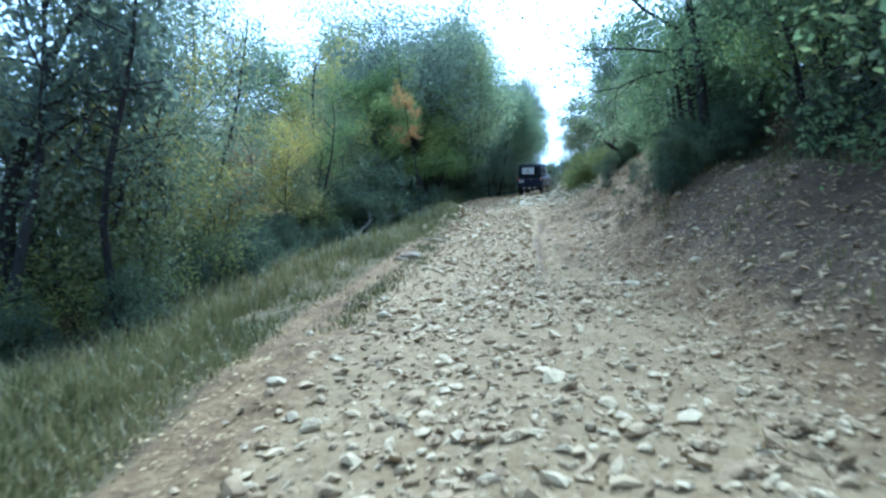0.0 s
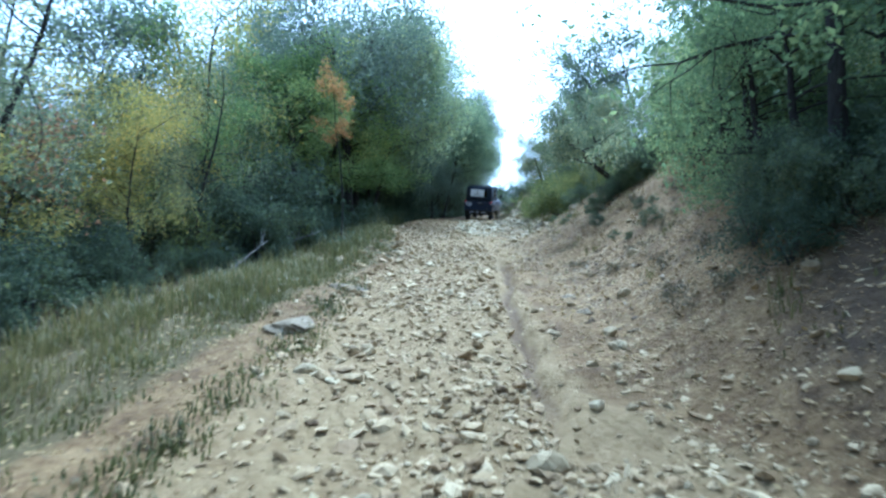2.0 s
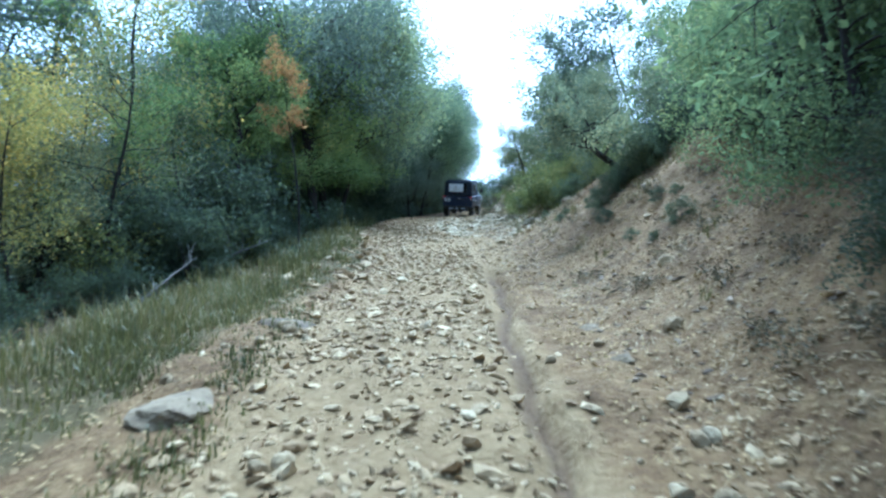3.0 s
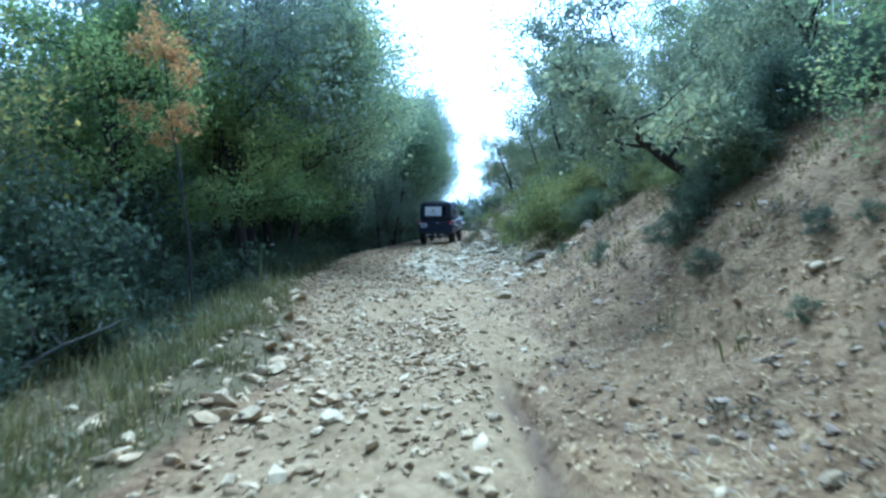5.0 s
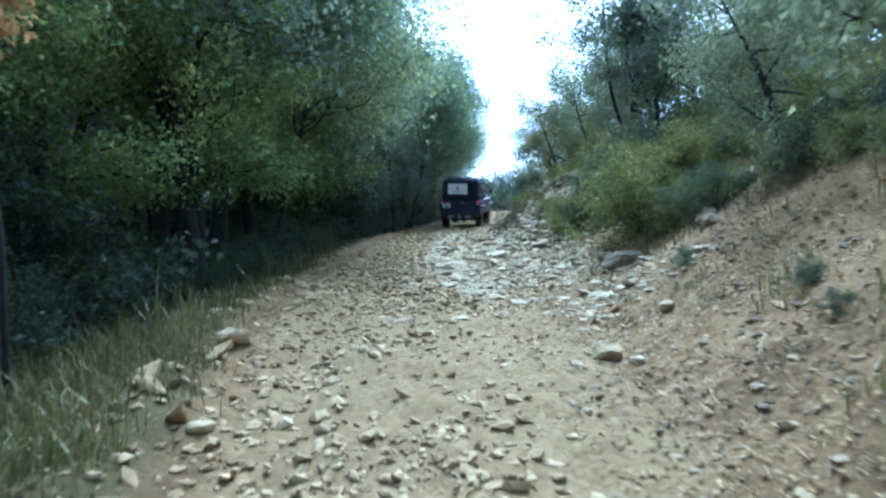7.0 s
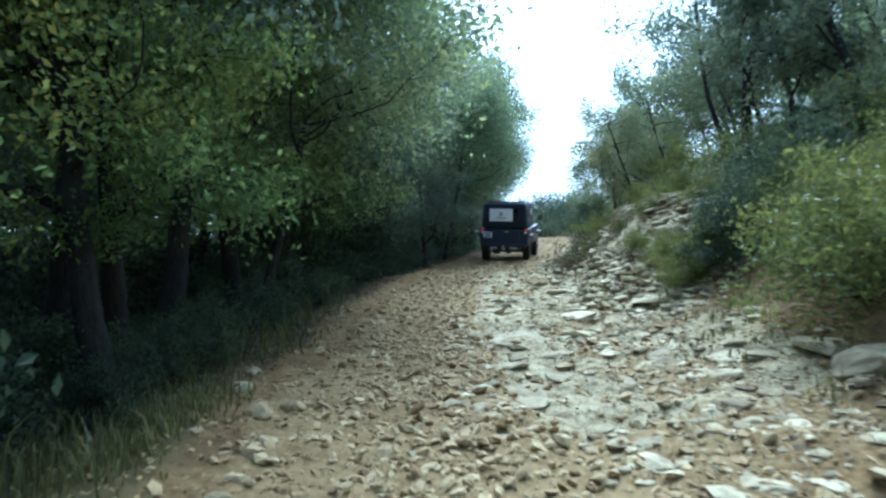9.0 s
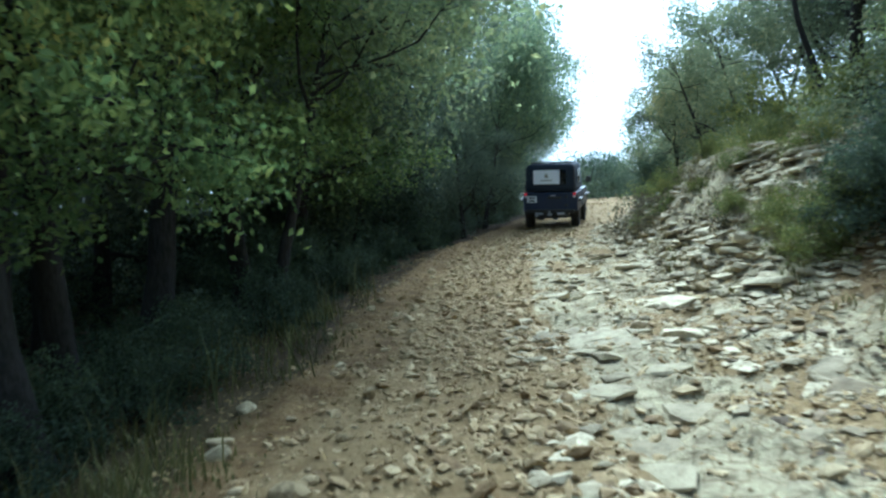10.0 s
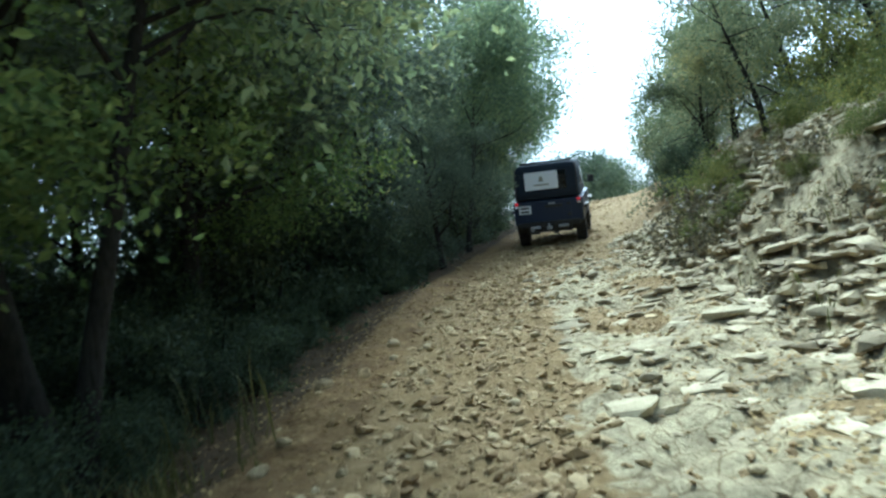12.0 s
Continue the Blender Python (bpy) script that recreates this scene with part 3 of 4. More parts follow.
make_tree("autumn_tree", "small spreading tree with dull russet autumn leaves", "tree", -5.1, 14.9, 80, seed=52, height=3.0, spread=1.5, girth=0.04, bare=0.5, count=1000, size=0.075, limbs=9, leaf=LEAF_RUSSET, bark=BARK, clump=0.3)
under_a = make_tree("sapling", "thin twiggy olive-green sapling under the trees", "sapling", -6.9, 9.0, 0, group="saplings at the edge of the wood", seed=75, height=2.2, spread=0.9, girth=0.025, bare=0.25, count=900, size=0.075, limbs=6, stems=3, leaf=LEAF_SHRUB, bark=BARK, clump=0.5)
for k in range(16):
    y = 7.5 + k * 1.3
    plant(under_a, float(centre(y)) - rnd.uniform(5.8, 8.6), y, rnd.uniform(0, 360), rnd.uniform(0.55, 1.0))
for k in range(26):
    y = 7.0 + k * 0.9
    plant(shrub_a, float(centre(y)) - rnd.uniform(7.4, 9.6), y, rnd.uniform(0, 360), rnd.uniform(0.45, 0.8))
for x, y, turn, s in ((-4.6, 9.2, 30, 0.8), (-5.5, 10.4, 120, 0.75), (-5.0, 12.9, 260, 0.7), (-6.3, 13.4, 330, 0.85), (-6.4, 16.2, 190, 0.6)):
    plant(thin_a, x, y, turn, s)
for k in range(36):
    y = 26.0 + k * 0.85
    x = float(centre(y)) - rnd.uniform(3.9, 5.2)
    plant(shrub_a, x, y, rnd.uniform(0, 360), rnd.uniform(0.6, 1.05) * float(np.interp(y, (27.5, 28.5, 32.5, 34, 36.5, 37.5), (1.0, 0.42, 0.42, 0.9, 1.0, 1.5))))
for k in range(20):
    y = 6.0 + k * 2.0
    plant(shrub_a, float(centre(y)) - rnd.uniform(7.5, 10.5), y, rnd.uniform(0, 360), rnd.uniform(1.0, 1.4))

for k in range(14):
    y = 24.0 + k * 1.7
    plant(shrub_a, float(centre(y)) - rnd.uniform(9.5, 13.0), y, rnd.uniform(0, 360), rnd.uniform(1.5, 2.1))

for x, y, turn, s in ((-2.3, 21.3, 75, 1.35), (-2.9, 19.3, 15, 1.0), (-1.9, 24.6, 200, 1.5), (-3.4, 20.4, 300, 1.2)):
    plant(shrub_a, x, y, turn, s)

# the right-hand bank
for x, y, turn, s in ((8.6, 21.8, 200, 0.8), (9.0, 27.5, 90, 0.65), (9.4, 32.6, 300, 0.85), (10.2, 24.0, 20, 0.75), (8.6, 38.4, 60, 0.6), (11.2, 36.4, 10, 0.9), (9.6, 42.5, 130, 0.7), (11.4, 47.0, 220, 0.8), (15.0, 53.0, 300, 0.9), (13.0, 41.0, 40, 1.1), (12.2, 29.5, 70, 0.85), (18.5, 61.0, 200, 1.1), (12.5, 20.0, 100, 1.2), (10.6, 40.4, 70, 0.8), (11.2, 44.2, 160, 0.9), (12.9, 48.6, 250, 0.95), (11.6, 38.2, 340, 0.85), (13.6, 45.2, 30, 1.1), (24.0, 72.0, 20, 1.2)):
    plant(grey_a, x, y, turn, s)
# Last two overhang the slope beside the start, added to shade it.
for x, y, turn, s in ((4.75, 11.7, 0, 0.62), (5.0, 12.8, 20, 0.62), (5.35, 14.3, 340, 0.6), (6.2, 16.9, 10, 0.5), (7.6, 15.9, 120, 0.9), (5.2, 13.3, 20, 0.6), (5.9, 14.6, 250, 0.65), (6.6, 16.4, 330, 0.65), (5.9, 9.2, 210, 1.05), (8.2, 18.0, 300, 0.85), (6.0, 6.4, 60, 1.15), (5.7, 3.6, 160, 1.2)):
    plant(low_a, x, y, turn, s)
for x, y, turn, s in ((5.2, 9.3, 60, 0.62), (7.3, 8.4, 120, 0.8), (8.8, 12.5, 300, 0.9), (10.4, 16.5, 60, 0.95), (9.2, 6.5, 160, 1.0), (12.0, 12.0, 20, 1.1)):
    plant(oak_b, x, y, turn, s)
for x, y, turn, s in ((10.0, 31.6, 200, 0.9), (13.6, 34.5, 70, 0.85), (-7.4, 22.6, 30, 1.0), (-6.4, 9.4, 110, 1.2)):
    plant(tall_a, x, y, turn, s)
for x, y, turn, s in ((12.0, 33.0, 240, 0.85), (14.0, 38.0, 140, 0.75), (14.0, 25.5, 30, 1.0), (15.5, 47.0, 70, 0.95), (9.4, 18.9, 10, 0.6), (13.5, 43.0, 250, 0.8)):
    plant(thin_a, x, y, turn, s)
for x, y, turn, s in ((6.8, 31.0, 40, 0.55), (9.9, 30.7, 100, 1.2), (6.6, 25.9, 120, 0.5), (7.4, 23.4, 200, 0.7), (7.5, 29.2, 280, 0.7), (8.9, 29.6, 10, 0.9), (9.4, 26.2, 80, 1.2), (7.8, 39.0, 150, 0.6), (9.4, 34.0, 260, 0.9), (10.2, 38.6, 30, 1.0), (8.6, 36.0, 200, 0.7)):
    plant(shrub_b, x, y, turn, s)
for x, y, turn, s in ((4.0, 10.95, 20, 0.32), (4.25, 11.4, 150, 0.36), (4.6, 10.5, 60, 0.36), (4.75, 11.6, 200, 0.36), (4.2, 10.4, 90, 0.3), (5.1, 10.9, 300, 0.36), (4.35, 10.8, 200, 0.34), (6.0, 14.2, 40, 0.5), (6.5, 15.4, 140, 0.55), (7.1, 16.6, 250, 0.5), (7.3, 17.6, 10, 0.6), (7.7, 18.9, 70, 0.6), (7.9, 20.2, 310, 0.6), (5.2, 8.4, 110, 0.5), (5.7, 9.4, 140, 0.5), (7.1, 13.4, 220, 0.55), (5.6, 19.6, 100, 0.2), (6.7, 18.2, 80, 0.36), (8.6, 17.0, 200, 0.7), (8.4, 40.6, 200, 0.6), (9.2, 44.0, 70, 0.7)):
    tagged(plant(shrub_a, x, y, turn, s), "dark green shrub growing on the earth bank")
for k in range(56):
    y = rnd.uniform(10, 31)
    plant(tuft_a, float(centre(y)) + rnd.uniform(2.0, 4.6), y, rnd.uniform(0, 360), rnd.uniform(0.6, 1.5))

for x, y, turn, s in ((6.6, 33.0, 0, 0.3), (7.4, 34.6, 90, 0.32), (6.9, 36.6, 200, 0.3), (7.9, 33.2, 130, 0.42), (8.2, 36.8, 310, 0.4), (7.6, 38.2, 20, 0.36), (7.1, 35.4, 60, 0.22), (6.6, 37.3, 0, 0.2), (7.0, 37.8, 50, 0.24), (7.4, 37.2, 220, 0.24), (6.3, 30.8, 90, 0.45), (6.5, 31.7, 10, 0.35)):
    plant(shrub_b, x, y, turn, s)
for x, y, turn, s in ((6.65, 36.9, 0, 3.0), (7.1, 37.0, 70, 3.6), (6.8, 36.2, 160, 2.4), (6.75, 37.6, 120, 3.4), (7.0, 38.2, 290, 3.8), (7.3, 38.3, 210, 3.6), (7.7, 38.4, 20, 3.9), (6.5, 32.9, 300, 1.9), (7.0, 34.0, 100, 2.2), (7.4, 35.6, 30, 2.4)):
    tagged(plant(tuft_a, x, y, turn, s), "dry brown heather bush between the limestone ledges", "shrub", "dry bushes on the ledges")
for k in range(26):
    y = rnd.uniform(31, 41)
    plant(tuft_a, float(centre(y)) + rnd.uniform(2.3, 5.0), y, rnd.uniform(0, 360), rnd.uniform(0.7, 1.5))
for x, y, s in ((11.0, 63.5, 1.5), (12.8, 66.5, 1.9), (14.6, 70.0, 2.0), (16.6, 74.0, 2.1), (18.6, 78.5, 2.2), (17.0, 61.0, 1.6), (19.6, 66.0, 1.9), (22.5, 71.5, 2.0), (9.0, 60.0, 1.4), (21.0, 84.0, 2.4), (24.0, 90.0, 2.6)):
    tagged(plant(shrub_a, x, y, rnd.uniform(0, 360), s), "large green shrub beside the crest of the track")

# undergrowth closing the edge of the wood
for k in range(52):
    y = 7.6 + k * 0.4
    d = float(np.interp(y, (8, 16, 18, 20, 28), (-5.2, -5.0, -4.3, -3.7, -3.5))) - rnd.uniform(0.0, 1.3)
    kind = shrub_a if rnd.random() < 0.6 else under_a
    plant(kind, float(centre(y)) + d, y, rnd.uniform(0, 360), rnd.uniform(0.35, 0.75))
for k in range(26):
    y = 27.5 + k * 0.7
    plant(shrub_a, float(centre(y)) - rnd.uniform(3.1, 4.0), y, rnd.uniform(0, 360), rnd.uniform(0.3, 0.55))
# bushes along the brow of the bank
for k in range(46):
    y = 11.6 + k * 0.42
    d = float(np.interp(y, (11, 13, 15, 15.6, 19.1, 19.3, 25, 30), (3.4, 3.6, 3.8, 4.7, 4.9, 3.9, 3.9, 3.5))) + rnd.uniform(0.1, 1.2)
    kind = shrub_b if y > 21 and rnd.random() < 0.5 else shrub_a
    tagged(plant(kind, float(centre(y)) + d, y, rnd.uniform(0, 360), rnd.uniform(0.28, 0.5)), "small bush growing along the brow of the bank")
for x, y, s in ((4.5, 16.79, 0.11), (4.77, 15.79, 0.19), (4.73, 18.39, 0.15), (4.46, 15.91, 0.08), (5.23, 23.71, 0.13), (5.07, 21.59, 0.14), (4.75, 20.91, 0.1), (5.12, 19.9, 0.15), (5.24, 17.38, 0.13), (5.3, 17.0, 0.1)):
    tagged(plant(shrub_a, x, y, rnd.uniform(0, 360), s), "small dark green tuft rooted in the bare earth bank", "tuft", "green tufts on the bank")
for x, y, s in ((5.05, 19.2, 0.24), (5.35, 19.3, 0.27), (5.6, 19.5, 0.33), (5.85, 19.7, 0.36), (6.15, 19.75, 0.42), (6.45, 19.8, 0.46), (6.8, 19.9, 0.5), (7.2, 20.1, 0.55)):
    tagged(plant(shrub_a, x, y, rnd.uniform(0, 360), s), "dark tangled bush in a gully of the bank")
for x, y, s in ((3.75, 10.5, 0.34), (3.85, 11.2, 0.36), (4.1, 10.9, 0.42), (4.35, 11.6, 0.42), (4.4, 10.2, 0.46), (4.8, 11.0, 0.5)):
    tagged(plant(shrub_a, x, y, rnd.uniform(0, 360), s), "dense dark green bush on the earth bank under an oak")
for x, y, s in ((6.8, 28.3, 0.62), (7.35, 28.1, 0.75), (7.5, 27.5, 0.66), (8.1, 28.4, 0.85)):
    tagged(plant(shrub_b, x, y, rnd.uniform(0, 360), s), "bright yellow-green bush at the foot of the bank")
for x, y, s in ((6.95, 30.4, 0.62), (7.4, 30.0, 0.7), (7.6, 30.9, 0.7), (8.1, 30.3, 0.85), (6.7, 30.9, 0.45)):
    tagged(plant(shrub_a, x, y, rnd.uniform(0, 360), s), "dark green bush growing over the limestone ledges")

# woods further out
for k in range(14):
    y = 40 + k * 3.2
    plant(holm_b if k % 3 else oak_b, float(centre(y)) - rnd.uniform(13, 19), y, rnd.uniform(0, 360), rnd.uniform(0.36, 0.5))
for k in range(6):
    y = 6 + k * 2.6
    plant(thin_a, float(centre(y)) - rnd.uniform(11, 16), y, rnd.uniform(0, 360), rnd.uniform(0.7, 0.9))
for k in range(24):
    y = 4 + k * 2.8
    plant(grey_a if k % 2 else oak_b, float(centre(y)) + rnd.uniform(14, 20), y, rnd.uniform(0, 360), rnd.uniform(1.0, 1.3))
for k in range(9):
    plant(grey_a, 10 + k * 5.5 + rnd.uniform(-1, 1), 96 + rnd.uniform(-5, 5), rnd.uniform(0, 360), rnd.uniform(0.75, 1.05))

# low growth over the forest floor
for k in range(70):
    y = -4 + k * 0.62
    kind = (under_a, shrub_a, thin_a)[k % 3]
    plant(kind, float(centre(y)) - rnd.uniform(10, 21), y, rnd.uniform(0, 360), rnd.uniform(0.42, 0.55) if kind is thin_a else rnd.uniform(0.8, 1.4))
for k in range(44):
    y = -4 + k * 1.0
    kind = (shrub_a, shrub_b, grey_a)[k % 3]
    plant(kind, float(centre(y)) + rnd.uniform(8.5, 15), y, rnd.uniform(0, 360), rnd.uniform(0.6, 0.9))

# ---------------------------------------------------------------- the vehicle ahead
def paint_material(name, colour, rough, metal=0.0, dirt=0.5):
    m, t, b = start_material(name, rough, metal, 0.5)
    co = local(t)
    dust = noise_at(t, 4.0, 6.0, 0.65, co)
    t.links.new(mixed(t, "MIX", ramp(t, dust, [(0.45, (0, 0, 0)), (0.8, (dirt, dirt, dirt))]), colour, (0.16, 0.13, 0.09)), b.inputs["Base Color"])
    t.links.new(ramp(t, dust, [(0.4, (rough,) * 3), (0.7, (min(1, rough + 0.35),) * 3)]), b.inputs["Roughness"])
    return m


BODY = paint_material("dusty_dark_blue_paint", (0.008, 0.02, 0.055), 0.4, dirt=0.12)
CANVAS = paint_material("black_canvas", (0.009, 0.016, 0.03), 0.8, dirt=0.06)
RUBBER = paint_material("tyre_rubber", (0.014, 0.014, 0.014), 0.85, dirt=0.6)
STEEL = paint_material("dull_steel", (0.45, 0.45, 0.46), 0.4, 0.9, 0.3)
TRIM = paint_material("black_plastic", (0.015, 0.015, 0.016), 0.5)
WHITE = paint_material("white_banner", (0.84, 0.85, 0.86), 0.5, dirt=0.03)
PRINT = paint_material("grey_print", (0.3, 0.28, 0.22), 0.6, dirt=0.05)
GLASS = paint_material("dark_tinted_glass", (0.01, 0.012, 0.014), 0.08, dirt=0.15)
LENS_WHITE = paint_material("clear_lamp_lens", (0.7, 0.7, 0.68), 0.2, dirt=0.1)


def lamp_material():
    m, t, b = start_material("lit_red_tail_lamp", 0.25)
    b.inputs["Base Color"].default_value = (0.5, 0.02, 0.02, 1)
    b.inputs["Emission Color"].default_value, b.inputs["Emission Strength"].default_value = (1, 0.06, 0.08, 1), 0.12
    return m


LAMP_RED = lamp_material()


def box(size, at, bevel=0.02, taper=0.0, turn=None):
    """A bevelled box; taper narrows its top in x."""
    bm = bmesh.new()
    bmesh.ops.create_cube(bm, size=1.0)
    for v in bm.verts:
        k = 1 - taper * (v.co.z + 0.5)
        v.co = Vector((v.co.x * size[0] * k, v.co.y * size[1], v.co.z * size[2]))
    if bevel:
        bmesh.ops.bevel(bm, geom=list(bm.edges), offset=bevel, segments=2, affect="EDGES", profile=0.6)
    if turn:
        bmesh.ops.transform(bm, matrix=turn, verts=bm.verts)
    bmesh.ops.translate(bm, vec=at, verts=bm.verts)
    return bm


def drum(radius, width, at, sides=28, bevel=0.0, axis="x"):
    bm = bmesh.new()
    bmesh.ops.create_cone(bm, cap_ends=True, segments=sides, radius1=radius, radius2=radius, depth=width)
    if bevel:
        rims = [e for e in bm.edges if abs(e.verts[0].co.z - e.verts[1].co.z) < 1e-5]
        bmesh.ops.bevel(bm, geom=rims, offset=bevel, segments=3, affect="EDGES")
    turn = {"x": pose(0, 0, 0, 0, 90, 0), "y": pose(0, 0, 0, 90, 0, 0), "z": Matrix()}[axis]
    bmesh.ops.transform(bm, matrix=Matrix.Translation(at) @ turn, verts=bm.verts)
    return bm


def tyre_mesh(radius, width):
    """A tyre with knobbly tread blocks, lying along x."""
    bm = drum(radius - 0.02, width, (0, 0, 0), 36, 0.05)
    for k in range(22):
        a = k * 2 * math.pi / 22
        for side in (-1, 1):
            bits = box((width * 0.42, 0.055, 0.035), (0, 0, 0), 0.006)
            bmesh.ops.transform(bits, matrix=pose(0, 0, 0, math.degrees(a) + 6 * side) @ Matrix.Translation((side * width * 0.24, 0, radius - 0.012)), verts=bits.verts)
            me = bpy.data.meshes.new("block"); bits.to_mesh(me); bits.free(); bm.from_mesh(me); bpy.data.meshes.remove(me)
    return bm


def build_jeep(x, y):
    """A short off-road car with a canvas top, its tail towards the camera; y is forward."""
    jeep = new("off_road_car")
    W = 1.68
    part("body", box((W, 3.3, 0.58), (0, 1.75, 0.86), 0.05), BODY, jeep, "dusty dark blue body tub")
    part("chassis_frame", box((0.9, 3.3, 0.14), (0, 1.75, 0.5), 0.02), TRIM, jeep)
    part("bonnet", box((1.3, 1.15, 0.16), (0, 3.0, 1.2), 0.05), BODY, jeep)
    top = part("soft_top", box((W - 0.06, 2.15, 0.86), (0, 1.15, 1.6), 0.13, 0.1), CANVAS, jeep, "black canvas top with rounded corners")
    part("rear_window", box((1.0, 0.02, 0.46), (0, 0.075, 1.62), 0.008), GLASS, top)
    banner = part("banner", box((0.8, 0.02, 0.43), (-0.1, 0.055, 1.63), 0.006), WHITE, top, "white banner with a small grey print")
    part("print_mark", box((0.12, 0.008, 0.12), (-0.1, 0.042, 1.67), 0.003, 0.5), PRINT, banner)
    part("print_bar", box((0.36, 0.008, 0.035), (-0.1, 0.042, 1.53), 0.003), PRINT, banner)
    for s in (-1, 1):
        part("side_window", box((0.02, 0.8, 0.42), (s * 0.79, 1.0, 1.62), 0.008), GLASS, top)
        part("top_seam", box((0.025, 0.03, 0.8), (s * 0.74, 0.06, 1.58), 0.01), TRIM, top)
    part("roof_bar", box((1.3, 0.05, 0.05), (0, 0.5, 2.06), 0.015), TRIM, top)
    gate = part("tailgate", box((1.1, 0.04, 0.5), (0, 0.085, 0.88), 0.015), BODY, jeep)
    part("hinge", box((0.1, 0.03, 0.06), (0.5, 0.055, 1.02), 0.008), TRIM, gate)
    part("hinge", box((0.1, 0.03, 0.06), (0.5, 0.055, 0.76), 0.008), TRIM, gate)
    part("latch", box((0.16, 0.035, 0.04), (0.1, 0.055, 1.06), 0.008), STEEL, gate)
    part("carrier_bracket", box((0.42, 0.08, 0.07), (0.14, 0.05, 1.0), 0.012), TRIM, gate)
    plate = part("number_plate", box((0.3, 0.015, 0.2), (-0.56, 0.06, 0.95), 0.004), WHITE, jeep, "small white square number plate")
    for dz in (-0.045, 0.045):
        part("plate_bar", box((0.2, 0.006, 0.045), (-0.56, 0.05, 0.95 + dz), 0.002), TRIM, plate)
    for s in (-1, 1):
        lamp = part("tail_lamp", box((0.1, 0.06, 0.16), (s * 0.75, 0.07, 1.07), 0.02), TRIM, jeep)
        part("red_lens", box((0.08, 0.03, 0.07), (s * 0.75, 0.035, 1.11), 0.012), LAMP_RED, lamp, "lit red lens")
        part("clear_lens", box((0.08, 0.03, 0.055), (s * 0.75, 0.035, 1.035), 0.012), LENS_WHITE, lamp)
        mirror = part("wing_mirror", box((0.16, 0.05, 0.2), (s * 0.98, 2.35, 1.45), 0.02), TRIM, jeep)
        part("mirror_arm", box((0.14, 0.03, 0.03), (s * 0.86, 2.38, 1.4), 0.008), TRIM, mirror)
        part("door", box((0.03, 0.85, 0.52), (s * 0.845, 1.9, 0.9), 0.012), BODY, jeep)
        part("bumperette", box((0.24, 0.1, 0.07), (s * 0.34, 0.03, 0.5), 0.02), STEEL, jeep, "dull steel corner bumper")
        for fy in (0.75, 2.95):
            part("wheel_arch", box((0.2, 0.95, 0.07), (s * 0.84, fy, 0.9), 0.025), TRIM, jeep)
            wheel = part("wheel", drum(0.2, 0.2, (s * 0.72, fy, 0.37), 20, 0.02), STEEL, jeep)
            t = part("tyre", tyre_mesh(0.38, 0.24), RUBBER, wheel, "black knobbly off-road tyre")
            t.location = (s * 0.72, fy, 0.37)
            part("hub_cap", drum(0.07, 0.06, (s * 0.84, fy, 0.37), 16, 0.015), TRIM, wheel)
            part("mud_flap", box((0.26, 0.015, 0.26), (s * 0.7, fy - 0.46, 0.5), 0.004), RUBBER, jeep)
    part("rear_bumper", box((1.5, 0.1, 0.12), (0, 0.07, 0.57), 0.02), TRIM, jeep)
    part("rear_valance", box((1.06, 0.05, 0.2), (0, 0.14, 0.46), 0.015), TRIM, jeep)
    hitch = part("tow_hitch", box((0.12, 0.22, 0.07), (0, 0.0, 0.48), 0.015), STEEL, jeep)
    part("tow_ball", drum(0.03, 0.09, (0, -0.08, 0.55), 14, 0.01, "z"), STEEL, hitch)
    part("axle", drum(0.06, 1.3, (0, 0.75, 0.37), 14), TRIM, jeep)
    part("differential", drum(0.14, 0.22, (0.08, 0.75, 0.37), 18, 0.05), TRIM, jeep)
    part("exhaust_pipe", drum(0.035, 0.5, (-0.42, 0.2, 0.44), 14, 0.0, "y"), STEEL, jeep)
    z0, z1 = ground_at(x, y + 0.7), ground_at(x + 0.6, y + 2.9)
    jeep.matrix_basis = pose(x, y, z0 - 0.06, math.degrees(math.atan2(z1 - z0, 2.2)), 5.5, -19.0)
    return tagged(jeep, "dark blue off-road car with a canvas top on the track", "car")


build_jeep(6.05, 44.0)

# ---------------------------------------------------------------- stones, rock, grass and fallen leaves
def rock_mesh(name, seed, size, material, points=16):
    """An angular stone: the hull of a few points in a flattened block."""
    r = random.Random(seed)
    bm = bmesh.new()
    for _ in range(points):
        p = Vector((r.uniform(-1, 1), r.uniform(-1, 1), r.uniform(-1, 1)))
        k = max(abs(p.x), abs(p.y), abs(p.z)) ** 0.6
        p = p / k
        bm.verts.new((p.x * size[0] / 2, p.y * size[1] / 2, p.z * size[2] / 2))
    hull = bmesh.ops.convex_hull(bm, input=list(bm.verts))
    loose = [v for v in bm.verts if not v.link_faces]
    bmesh.ops.delete(bm, geom=loose, context="VERTS")
    me = bpy.data.meshes.new(name)
    bm.to_mesh(me); bm.free()
    me.materials.append(material)
    return me


SLABS = [rock_mesh("slab", 200 + k, (1.0, rnd.uniform(0.55, 0.9), rnd.uniform(0.2, 0.34)), ROCK, 30) for k in range(16)]


